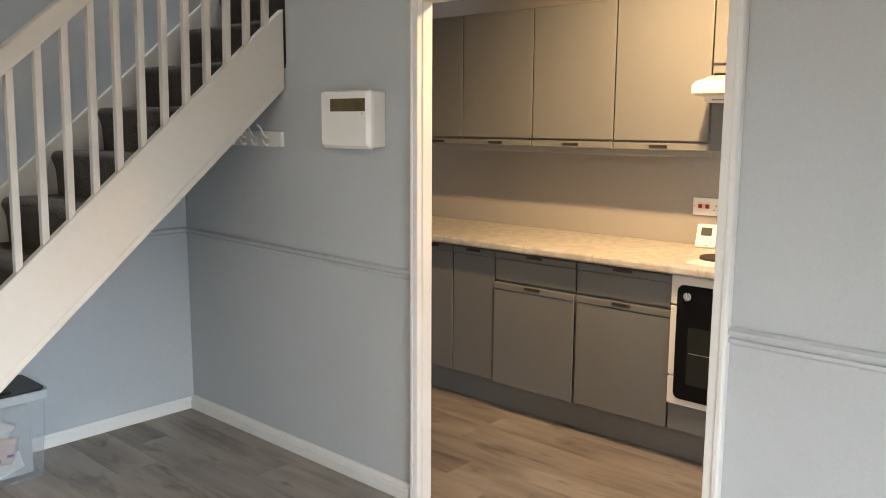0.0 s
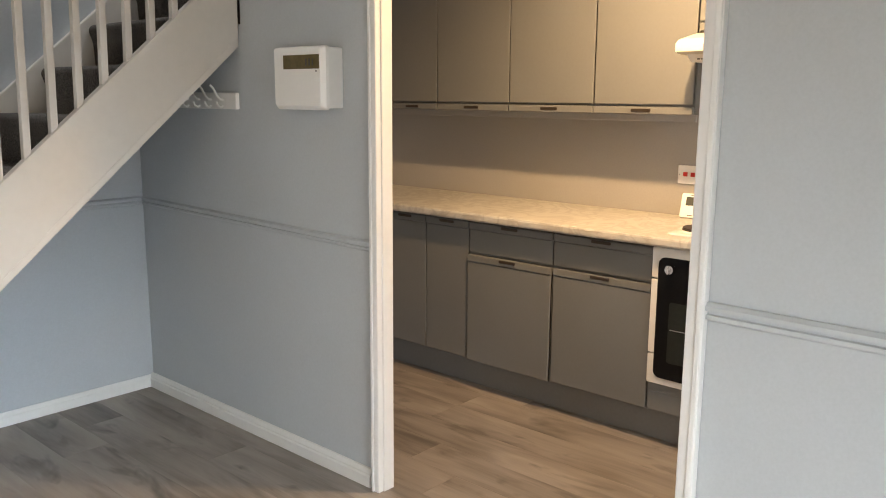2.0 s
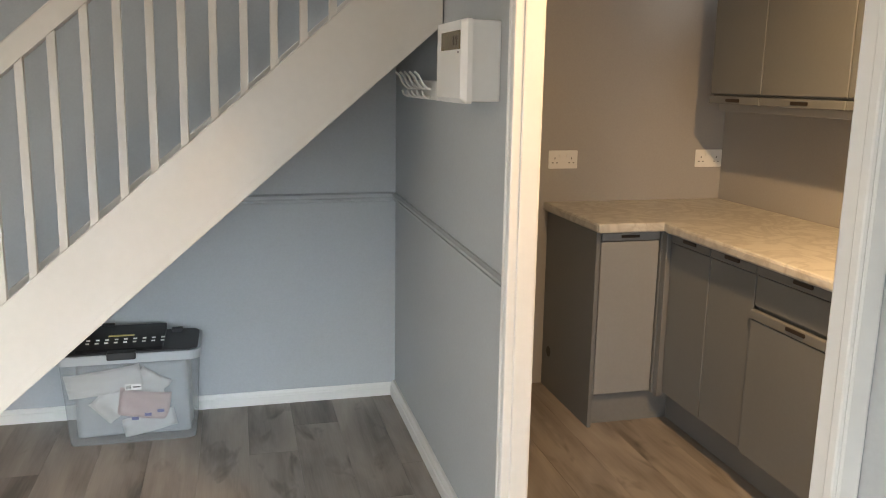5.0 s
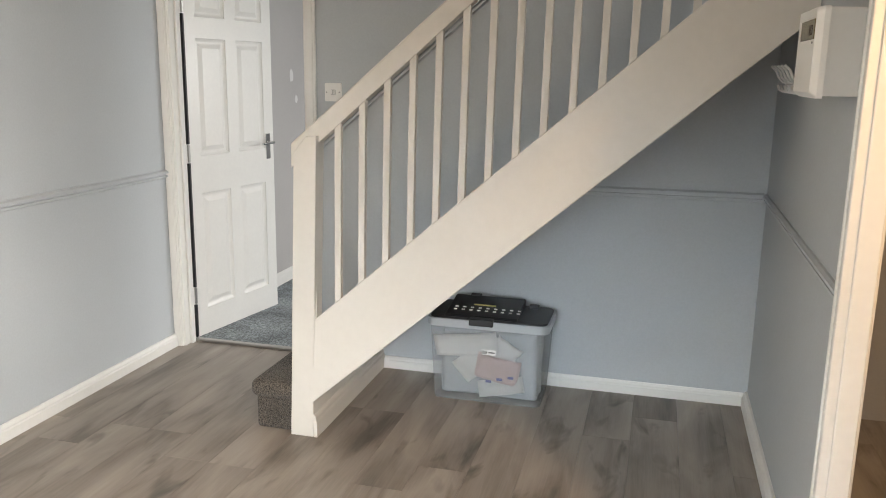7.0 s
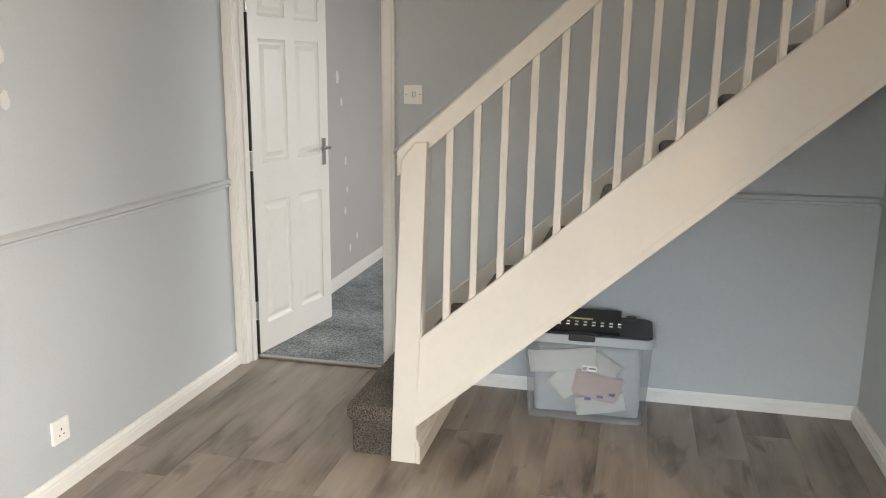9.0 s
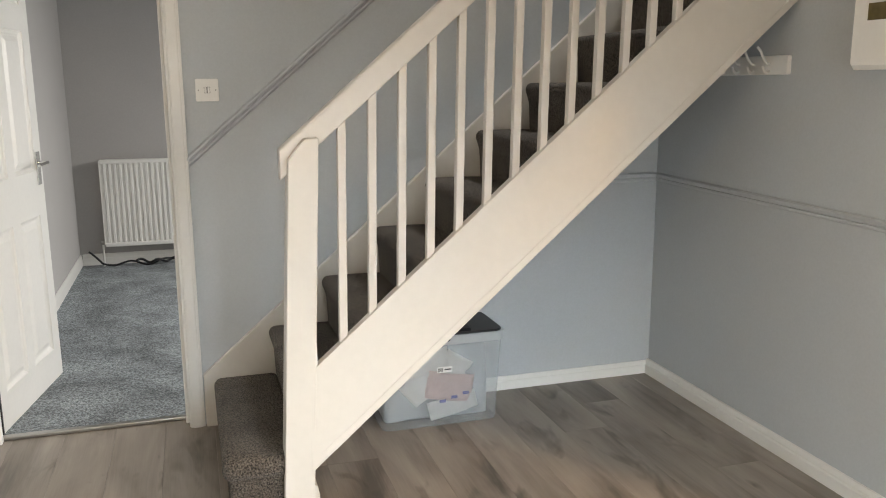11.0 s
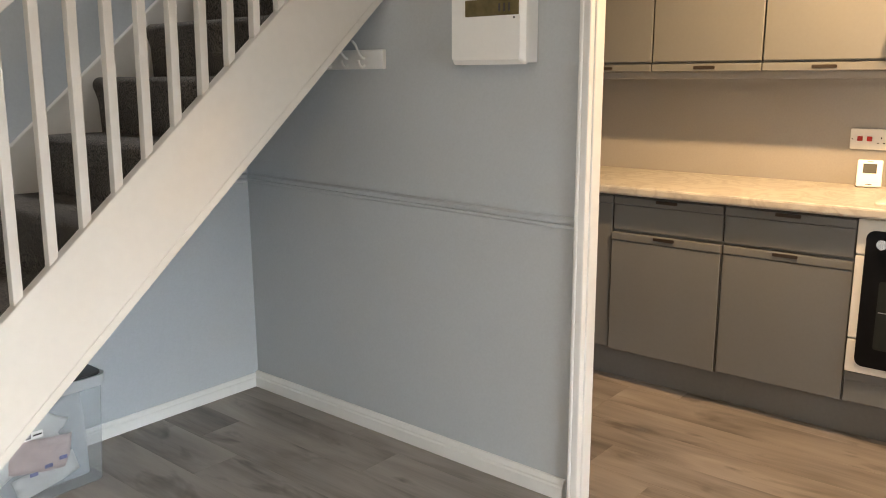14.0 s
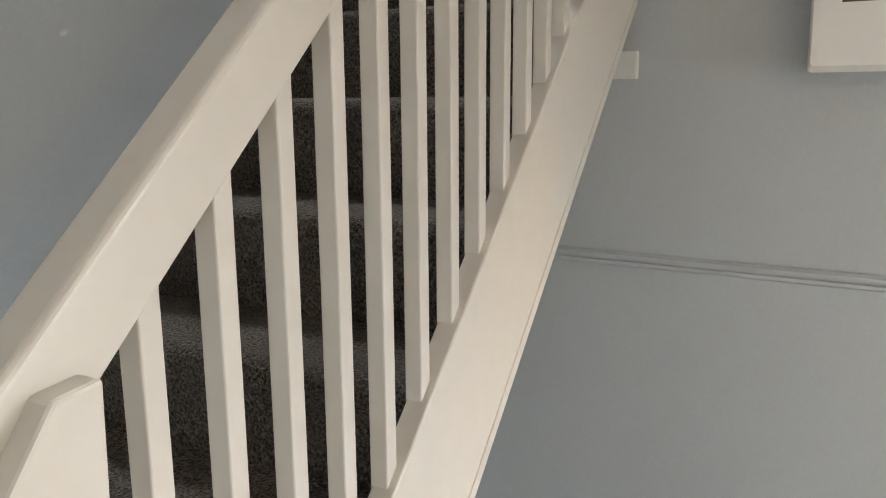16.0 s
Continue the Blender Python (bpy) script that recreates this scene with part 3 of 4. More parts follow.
def pins(u):
    return [(u, 0.006, 0.004, 0.008), (u - 0.011, -0.015, 0.007, 0.004), (u + 0.011, -0.015, 0.007, 0.004)]


def meter_box():
    e = thing("meter_box", "white plastic electricity meter box with a tinted window", "meter box", (0.012, -1.36, 1.41))
    body = prism([(0.012, -1.240), (-0.078, -1.236), (-0.078, -1.494), (0.012, -1.478)], "z", 1.416, 1.629, 0.004)
    under("case", body, PLASTIC, e)
    # cover: a shallow tray whose front edges slope back to the seam
    back, face = rounded(-1.502, -1.226, 1.410, 1.632, 0.010), rounded(-1.490, -1.232, 1.424, 1.628, 0.010)
    bm = bmesh.new()
    rings = [[bm.verts.new((x, u, v)) for u, v in ring] for x, ring in ((-0.074, back), (-0.088, back), (-0.104, face))]
    for a, b in zip(rings, rings[1:]):
        for k in range(len(a)):
            bm.faces.new((a[k], a[(k + 1) % len(a)], b[(k + 1) % len(a)], b[k]))
    bm.faces.new(rings[0])
    bm.faces.new(rings[-1])
    bmesh.ops.recalc_face_normals(bm, faces=bm.faces[:])
    under("cover", bm, PLASTIC, e, "white cover with sloping edges")
    under("window", box(-0.1060, -0.102, -1.486, -1.286, 1.553, 1.602, 0.001), BRASSG, e, "olive-brown tinted window strip")
    for k in range(3):
        under("dial", box(-0.1070, -0.1055, -1.42 - 0.018 * k, -1.413 - 0.018 * k, 1.564, 1.588), BRONZE, e)
    under("screw", rod((-0.1065, -1.470, 1.545), (-0.105, -1.470, 1.545), 0.003, 8), BLACKP, e)


def coat_rack():
    e = thing("coat_rack", "white wooden coat rack with white metal hooks under the stairs", "coat rack", (0.012, -0.65, 1.43))
    under("board", box(-0.008, 0.012, -0.835, -0.33, 1.402, 1.470, 0.004), TRIM, e)
    for k in range(5):
        y = -0.745 + 0.088 * k
        pts = [(-0.008, y, 1.415), (-0.020, y, 1.408), (-0.034, y, 1.416), (-0.040, y, 1.432)]
        under("hook", tube(pts, 0.0045), TRIM, e)
        pts = [(-0.008, y, 1.440), (-0.022, y, 1.442), (-0.038, y, 1.458), (-0.052, y, 1.486), (-0.068, y, 1.500)]
        under("hook", tube(pts, 0.0045), TRIM, e)


def storage_box():
    e = thing("storage_box", "cloudy clear plastic storage box with a black lid, full of papers", "storage box", (-1.12, -0.17, 0.0))
    x0, x1, y0, y1 = -1.376, -0.886, -0.296, -0.030

    def shell(z0, z1, g0, g1, inset):
        bm = bmesh.new()
        a = [(u, v) for u, v in rounded(x0 - g0 + inset, x1 + g0 - inset, y0 - g0 * 0.6 + inset, y1 + g0 * 0.3 - inset, 0.035)]
        b = [(u, v) for u, v in rounded(x0 - g1 + inset, x1 + g1 - inset, y0 - g1 * 0.6 + inset, y1 + g1 * 0.3 - inset, 0.035)]
        lo = [bm.verts.new((u, v, z0)) for u, v in a]
        hi = [bm.verts.new((u, v, z1)) for u, v in b]
        n = len(lo)
        for i in range(n):
            bm.faces.new((lo[i], lo[(i + 1) % n], hi[(i + 1) % n], hi[i]))
        bm.faces.new(lo)
        bmesh.ops.recalc_face_normals(bm, faces=bm.faces[:])
        return bm

    under("tub", shell(0.002, 0.352, 0.0, 0.020, 0.0), TUB, e, "cloudy clear tub", True)
    under("base", prism(rounded(x0 + 0.004, x1 - 0.004, y0 + 0.004, y1 - 0.004, 0.032), "z", 0.001, 0.012, 0.003), TUB, e)
    outer, inner = rounded(x0 - 0.030, x1 + 0.030, y0 - 0.022, y1 + 0.012, 0.04), rounded(x0 - 0.012, x1 + 0.012, y0 - 0.006, y1 - 0.002, 0.035)
    bm = bmesh.new()
    rings = [[bm.verts.new((u, v, z)) for u, v in ring] for ring, z in ((inner, 0.350), (outer, 0.350), (outer, 0.386), (inner, 0.386))]
    n = len(outer)
    for r in range(4):
        a, b = rings[r], rings[(r + 1) % 4]
        for i in range(n):
            bm.faces.new((a[i], a[(i + 1) % n], b[(i + 1) % n], b[i]))
    bmesh.ops.recalc_face_normals(bm, faces=bm.faces[:])
    under("rim", bm, RIMP, e, "grey translucent rim")
    lid = under("lid", prism(rounded(x0 - 0.020, x1 + 0.020, y0 - 0.014, y1 + 0.006, 0.04), "z", 0.380, 0.394, 0.004), BLACKP, e, "black plastic lid")
    under("raised_panel", prism([(-0.300, 0.392), (-0.050, 0.392), (-0.050, 0.432), (-0.285, 0.402)], "x", -1.33, -1.00, 0.004), BLACKP, lid)

    def on_panel(y):
        return 0.402 + (y + 0.285) / 0.235 * 0.030 + 0.0005

    for r, y in enumerate((-0.235, -0.205)):
        for k in range(9):
            x = -1.30 + 0.036 * k
            z = on_panel(y)
            under("pale_stud", box(x, x + 0.014, y, y + 0.008, z, z + 0.004), PAPER, lid)
    z = on_panel(-0.165)
    under("yellow_label", box(-1.22, -1.12, -0.170, -0.158, z - 0.001, z + 0.003), YELLOW, lid)
    under("latch", box(-1.21, -1.10, -0.330, -0.286, 0.366, 0.398, 0.006), BLACKP, lid)
    under("clip", box(-0.98, -0.935, -0.075, -0.045, 0.390, 0.410, 0.004), BLACKP, lid)
    under("clip", box(-1.26, -1.21, -0.065, -0.040, 0.425, 0.440, 0.004), BLACKP, lid)
    # sticker with a bar code and illegible print
    tag = under("sticker", box(-1.150, -1.088, -0.3085, -0.3070, 0.232, 0.256), PAPER, e, "small white sticker with a bar code")
    for k in range(6):
        under("bar", box(-1.147 + 0.0035 * k, -1.1452 + 0.0035 * k, -0.3093, -0.3085, 0.236, 0.252), BLACKP, tag)
    under("bar", box(-1.120, -1.092, -0.3093, -0.3085, 0.242, 0.247), BLACKP, tag)


def sheet(cx, cy, cz, w, h, rx, ry, rz, curl, seed):
    """A crumpled leaf of paper, thin but with two sides."""
    bm = bmesh.new()
    nu, nv = 10, 8
    g = []
    for i in range(nu + 1):
        row = []
        for j in range(nv + 1):
            u, v = i / nu - 0.5, j / nv - 0.5
            d = curl * (u * u * 2 - 0.2) + 0.012 * noise.noise(Vector((u * 4 + seed, v * 4, seed)))
            row.append(bm.verts.new((u * w, d, v * h)))
        g.append(row)
    for i in range(nu):
        for j in range(nv):
            bm.faces.new((g[i][j], g[i + 1][j], g[i + 1][j + 1], g[i][j + 1]))
    bmesh.ops.solidify(bm, geom=bm.faces[:], thickness=0.001)
    bmesh.ops.transform(bm, matrix=pose(cx, cy, cz, rx, ry, rz), verts=bm.verts[:])
    return bm


def box_contents():
    for name, label, m, args in (
        ("paper_sheet", "crumpled white paper inside the storage box", PAPER, (-1.235, -0.268, 0.258, 0.29, 0.105, 6, -7, 0, 0.03, 3)),
        ("paper_sheet", "folded white paper inside the storage box", PAPER, (-1.06, -0.248, 0.225, 0.13, 0.12, 8, 32, 0, 0.03, 5)),
        ("paper_sheet", "white paper lying low in the storage box", PAPER, (-1.07, -0.262, 0.070, 0.21, 0.075, -8, -12, 0, 0.02, 7)),
        ("plastic_bag", "pale pink plastic bag inside the storage box", PINK, (-1.085, -0.272, 0.155, 0.20, 0.12, 5, 10, 0, 0.03, 9)),
        ("paper_sheet", "white paper behind the bag in the storage box", PAPER, (-1.205, -0.258, 0.165, 0.15, 0.12, 4, -40, 0, 0.02, 11)),
    ):
        bm = sheet(*args)
        ob = part(name, bm, m, None, "", True)
        tagged(ob, label, "bag" if "bag" in name else "paper")
        if name == "plastic_bag":
            bag = ob
    # a slack milky bag fills the tub behind the papers
    bm = box(-1.364, -0.898, -0.244, -0.042, -0.02, 0.335, 0.035, 4)
    bmesh.ops.subdivide_edges(bm, edges=bm.edges[:], cuts=2, use_grid_fill=True)
    for v in bm.verts:
        d = 0.016 * noise.noise(v.co * 9.0) + 0.007 * noise.noise(v.co * 26.0)
        v.co += (v.co - Vector((-1.13, -0.145, 0.16))).normalized() * (d - 0.012)
        v.co.z = max(v.co.z, 0.0125)
    tagged(part("plastic_bag", bm, MILKBAG, None, "", True), "slack milky grey plastic bag filling the storage box", "bag")
    for k in range(3):
        part("blue_print", box(-1.135 + 0.05 * k, -1.108 + 0.05 * k, -0.2860, -0.2845, 0.094 + 0.013 * k, 0.107 + 0.013 * k, 0.0005), BLUEP, bag)


# ---- door and the back room ----


def panel_door():
    """A moulded six-panel door, built flat along x from its hinge and then swung open."""
    L, T, Z0, Z1 = 0.735, 0.036, 0.014, 1.99
    d = new("door_1")
    tagged(d, "white moulded six-panel door, open into the back room", "door", kind="structure")
    cols = ((0.085, 0.325), (0.410, 0.650))
    rows = ((0.160, 0.800), (1.000, 1.612), (1.720, 1.890))
    xs = sorted({0, L, *[v for c in cols for v in c]})
    zs = sorted({Z0, Z1, *[v for r in rows for v in r]})
    bm = bmesh.new()
    for side, y in ((-1, 0.0), (1, T)):
        grid = {(x, z): bm.verts.new((x, y, z)) for x in xs for z in zs}
        for i in range(len(xs) - 1):
            for j in range(len(zs) - 1):
                q = [grid[xs[i], zs[j]], grid[xs[i + 1], zs[j]], grid[xs[i + 1], zs[j + 1]], grid[xs[i], zs[j + 1]]]
                if (xs[i], xs[i + 1]) in cols and (zs[j], zs[j + 1]) in rows:
                    ring = q
                    for inset, deep in ((0.003, 0.006), (0.016, 0.013), (0.026, 0.013), (0.050, 0.002)):
                        yy = y - side * deep
                        nxt = [bm.verts.new((xs[i] + inset, yy, zs[j] + inset)), bm.verts.new((xs[i + 1] - inset, yy, zs[j] + inset)),
                               bm.verts.new((xs[i + 1] - inset, yy, zs[j + 1] - inset)), bm.verts.new((xs[i] + inset, yy, zs[j + 1] - inset))]
                        for k in range(4):
                            bm.faces.new((ring[k], ring[(k + 1) % 4], nxt[(k + 1) % 4], nxt[k]))
                        ring = nxt
                    bm.faces.new(ring)
                else:
                    bm.faces.new(q)
    bx(bm, 0, L, 0.0, T, Z0 - 0.0005, Z0)
    for x in (0, L):
        bm.faces.new([bm.verts.new(c) for c in ((x, 0, Z0), (x, T, Z0), (x, T, Z1), (x, 0, Z1))])
    bm.faces.new([bm.verts.new(c) for c in ((0, 0, Z1), (L, 0, Z1), (L, T, Z1), (0, T, Z1))])
    bmesh.ops.remove_doubles(bm, verts=bm.verts[:], dist=0.0001)
    bmesh.ops.recalc_face_normals(bm, faces=bm.faces[:])
    part("leaf", bm, TRIM, d)
    for side, y in ((-1, 0.0), (1, T)):
        s = side
        h = part("door_handle", join(box(L - 0.078, L - 0.040, min(y, y + s * 0.008), max(y, y + s * 0.008), 0.935, 1.085, 0.002)), CHROME, d, "chrome lever handle on a plate")
        part("lever", join(rod((L - 0.059, y, 1.035), (L - 0.059, y + s * 0.048, 1.035), 0.008), rod((L - 0.056, y + s * 0.045, 1.035), (L - 0.165, y + s * 0.045, 1.030), 0.008, 12, 0.006)), CHROME, h)
    for z in (0.25, 1.02, 1.78):
        part("hinge", box(-0.010, 0.004, -0.004, 0.010, z - 0.045, z + 0.045, 0.002), STEEL, d)
    d.matrix_world = pose(-2.828, 0.118, 0, 0, 0, 80.3)


def radiator():
    e = thing("radiator", "white pressed-steel panel radiator on the back room wall", "radiator", (-2.2, 3.35, 0.16))
    x0, x1, z0, z1, yf = -2.708, -1.70, 0.165, 0.830, 3.315
    n = 26
    pitch = (x1 - x0 - 0.03) / n
    prof = [(x0, yf + 0.035), (x0, yf + 0.010)]
    for k in range(n):
        a = x0 + 0.015 + k * pitch
        prof += [(a + pitch * 0.15, yf + 0.012), (a + pitch * 0.32, yf), (a + pitch * 0.68, yf), (a + pitch * 0.85, yf + 0.012)]
    prof += [(x1, yf + 0.010), (x1, yf + 0.035)]
    under("panel", prism(prof, "z", z0 + 0.03, z1 - 0.03), PLASTIC, e)
    under("rail", box(x0, x1, yf - 0.002, yf + 0.060, z1 - 0.032, z1, 0.008), PLASTIC, e)
    under("rail", box(x0, x1, yf - 0.002, yf + 0.045, z0, z0 + 0.032, 0.006), PLASTIC, e)
    for x in (x0 - 0.004, x1):
        under("side_cover", box(x, x + 0.005, yf, yf + 0.06, z0 + 0.02, z1 - 0.01), PLASTIC, e)
    under("valve", rod((x0 - 0.03, yf + 0.03, z0 + 0.03), (x0 + 0.01, yf + 0.03, z0 + 0.03), 0.014), STEEL, e)
    under("pipe", rod((x0 - 0.02, yf + 0.03, 0.0), (x0 - 0.02, yf + 0.03, z0 + 0.03), 0.008), TRIM, e)
    under("bracket", box(-2.3, -2.25, yf + 0.04, 3.42, 0.3, 0.7), STEEL, e)


def cable():
    pts = []
    for k in range(60):
        a = k / 59
        pts.append((-2.83 + 0.95 * a, 3.33 - 0.09 * math.sin(a * 6.0) * a - 0.03 * math.sin(a * 17), 0.022 + 0.10 * max(0.0, 0.10 - a) * 10 * (1 - a) + 0.012 * (1 + math.sin(a * 25))))
    tagged(part("cable", tube(pts, 0.008), BLACKP, None, "", True), "loose black cable lying on carpet below the radiator", "cable")
    pts = [(-2.50 + 0.5 * k / 30, 3.30 + 0.03 * math.sin(k * 0.5), 0.030 + 0.014 * (1 + math.sin(k * 0.8))) for k in range(31)]
    tagged(part("cable", tube(pts, 0.010), BLACKP, None, "", True), "coiled black cable lying on carpet below the radiator", "cable")


def filler_and_light_spots():
    rnd = random.Random(4)
    # the last two, on the living-room wall, are light spots painted as pale patches
    for y, z, s in ((1.55, 1.42, 0.03), (1.62, 1.26, 0.02), (1.68, 0.86, 0.022), (1.70, 0.66, 0.016), (1.66, 0.52, 0.02), (1.9, 0.30, 0.018), (1.75, 0.24, 0.02), (-1.43, 1.50, 0.024), (-1.42, 1.36, 0.022)):
        wall_x = -2.905 if y > 0 else -2.893
        n = 12
        pts = [(y + s * rnd.uniform(0.8, 1.1) * math.cos(k * 2 * math.pi / n), z + 1.5 * s * rnd.uniform(0.8, 1.1) * math.sin(k * 2 * math.pi / n)) for k in range(n)]
        tagged(part("filler_and_light_spot", prism(pts, "x", wall_x - 0.0002, wall_x + 0.0015), FILLERSPOT), "pale patch on the grey wall, of the filler smears and painted light spots", "filler patch", "filler patches on the wall")


# ---- kitchen ----
FX = 1.067
WX = 1.665


def front(e, kind, y0, y1, z0, z1, x=FX, strip="top"):
    """A door or drawer front facing -x, with a grip strip and a dark inset pull."""
    g = 0.0035
    t = 0.018
    s = 0.036
    if strip == "top":
        slab, rail = (z0, z1 - s - 0.003), (z1 - s, z1)
    else:
        slab, rail = (z0 + s + 0.003, z1), (z0, z0 + s)
    d = under(kind, join(box(x, x + t, y0 + g, y1 - g, slab[0] + g, slab[1], 0.003), box(x + 0.006, x + t, y0 + g, y1 - g, slab[0], slab[1] + 0.004)), UNIT, e)
    under("grip_strip", box(x - 0.004, x + t, y0 + g, y1 - g, rail[0], rail[1] - g, 0.003), UNIT, d)
    mid = (y0 + y1) / 2
    zc = (rail[0] + rail[1]) / 2 + (0.004 if strip == "top" else -0.002)
    w = min(0.048, (y1 - y0) * 0.16)
    under("handle", prism(rounded(mid - w, mid + w, zc - 0.007, zc + 0.007, 0.005, 3), "x", x - 0.008, x + 0.002, 0.0015), BRONZE, d, "dark bronze inset pull")
    return d


def base_unit(y0, y1, drawer):
    e = thing("base_cabinet", "taupe-grey base cabinet with a drawer above a door" if drawer else "narrow taupe-grey base cabinet with one door", "cabinet",
              (1.35, (y0 + y1) / 2, 0.15), "kitchen base cabinets")
    under("body", box(FX + 0.019, WX, y0 + 0.001, y1 - 0.001, 0.150, 0.868), UNIT, e)
    if drawer:
        front(e, "drawer_front", y0, y1, 0.708, 0.860)
        front(e, "door", y0, y1, 0.155, 0.702, FX - (0.012 if y1 == -1.192 else 0.0))
    else:
        front(e, "door", y0, y1, 0.158, 0.860)
    return e


def kitchen_base():
    for y0, y1, dr in ((-0.902, -0.605, False), (-1.192, -0.902, False), (-1.690, -1.192, True), (-2.184, -1.690, True)):
        base_unit(y0, y1, dr)
    base_unit(-3.40, -2.79, True)
    # the short leg along the end wall
    e = thing("base_cabinet", "taupe-grey end cabinet with a door painted as lit, at the worktop's return", "cabinet", (0.9, -0.27, 0.15), "kitchen base cabinets")
    under("body", box(0.773, 1.085, -0.530, 0.010, 0.150, 0.868), UNIT, e)
    under("end_panel", box(0.752, 0.771, -0.552, 0.011, 0.0, 0.868, 0.002), UNIT, e, "plain grey end panel")
    # this door's lighter tone paints in the light it catches
    d = under("door", box(0.775, 1.040, -0.552, -0.534, 0.150, 0.822, 0.003), UNITLIT, e, "grey door in a lighter tone for the light on it")
    under("grip_strip", box(0.775, 1.040, -0.556, -0.534, 0.826, 0.860, 0.003), UNITLIT, d)
    under("handle", box(0.862, 0.945, -0.560, -0.550, 0.838, 0.850, 0.002), BRONZE, d, "dark bronze inset pull")
    under("corner_post", box(1.044, 1.066, -0.562, -0.534, 0.140, 0.866, 0.003), UNIT, e)
    under("corner_post", box(1.046, 1.084, -0.604, -0.566, 0.140, 0.866, 0.003), UNIT, e)
    under("hole", rod((0.7515, -0.075, 0.19), (0.7535, -0.075, 0.19), 0.026, 20), BLACKP, e, "dark round hole for a pipe")
    structure("trim_plinth", join(box(1.150, 1.166, -3.40, -0.512, 0.0, 0.148, 0.001), box(0.7715, 1.150, -0.512, -0.496, 0.0, 0.148, 0.001)), PLINTH, "dark grey plinth below the kitchen units", "plinth")
    # worktop
    bm = prism([(0.730, 0.011), (0.730, -0.618), (1.022, -0.618), (1.012, -0.66), (1.012, -3.40), (WX, -3.40), (WX, 0.011)], "z", 0.871, 0.911)
    soft_edges(bm, 0.008, 3)
    tagged(wt := part("worktop", bm, WORKTOP), "cream marbled laminate worktop with rounded front edge", "worktop")
    part("edge_strip", box(1.0095, 1.0125, -3.39, -0.67, 0.880, 0.902, 0.001), WORKTOP, wt, "cream laminate edging strip")
    part("edge_strip", box(0.7275, 0.7305, -0.60, 0.008, 0.880, 0.902, 0.001), WORKTOP, wt, "cream laminate edging strip")


def oven():
    e = thing("oven", "built-in white oven with a black glass front", "oven", (1.35, -2.487, 0.28))
    y0, y1 = -2.785, -2.188
    under("case", box(1.072, WX, y0 + 0.002, y1 - 0.002, 0.285, 0.866), ENAMEL, e)
    for z0, z1 in ((0.285, 0.411), (0.417, 0.729), (0.735, 0.864)):
        under("fascia", box(1.050, 1.072, y0, y1, z0, z1, 0.004), ENAMEL, e)
    d = under("door_glass", prism(rounded(-2.752, -2.220, 0.315, 0.826, 0.03), "x", 1.043, 1.058, 0.002), BLACKG, e, "black glass front")
    under("window", prism(rounded(-2.690, -2.278, 0.388, 0.645, 0.01), "x", 1.0415, 1.045), OVENW, d, "dark greenish oven window")
    under("shelf_line", box(1.0405, 1.0420, -2.684, -2.284, 0.528, 0.531), STEEL, d)
    for y in (-2.278, -2.700):
        k = under("knob", rod((1.045, y, 0.782), (1.018, y, 0.782), 0.021, 24, 0.018), CHROME, e, "chrome control knob")
        under("grip", box(1.008, 1.020, y - 0.004, y + 0.004, 0.764, 0.800, 0.002), CHROME, k)
    under("clock", box(1.0405, 1.0435, -2.500, -2.440, 0.775, 0.800), LCD, d)
    for i in range(3):
        under("clock_button", box(1.0400, 1.0435, -2.450 - 0.025 * i, -2.446 - 0.025 * i, 0.758, 0.762), STEEL, d)
    under("print_bar", box(1.0405, 1.0435, -2.497, -2.443, 0.656, 0.660), STEEL, d)
    under("print_bar", box(1.0405, 1.0435, -2.480, -2.460, 0.668, 0.674), STEEL, d)
    under("lower_panel", box(1.072, 1.088, y0, y1, 0.160, 0.280, 0.002), UNIT, e, "grey panel below the oven")
    under("lower_rail", box(1.066, 1.090, y0, y1, 0.245, 0.281, 0.003), UNIT, e)


def hob():
    e = thing("hob", "white enamel electric hob with four solid plates", "hob", (1.33, -2.49, 0.911))
    under("tray", prism(rounded(1.085, 1.585, -2.755, -2.222, 0.02), "z", 0.909, 0.921, 0.004), ENAMEL, e)
    for x, y, r in ((1.220, -2.330, 0.092), (1.455, -2.310, 0.078), (1.455, -2.570, 0.090), (1.220, -2.585, 0.078)):
        p = under("hot_plate", join(rod((x, y, 0.926), (x, y, 0.937), r, 40, r - 0.003)), IRON, e, "dark cast-iron hot plate")
        under("seat_ring", rod((x, y, 0.920), (x, y, 0.927), r + 0.006, 40, r + 0.003), ENAMEL, p)
        under("centre", rod((x, y, 0.936), (x, y, 0.9385), r * 0.22, 20), BLACKP, p)


def wall_unit(y0, y1, z0=1.390, z1=2.100, x=1.346):
    e = thing("wall_cabinet", "taupe-grey wall cabinet with one plain door", "cabinet", (1.5, (y0 + y1) / 2, z0), "kitchen wall cabinets")
    under("body", box(x + 0.019, WX, y0 + 0.001, y1 - 0.001, z0, z1), UNIT, e)
    front(e, "door", y0, y1, z0, z1, x, "bottom")
    return e


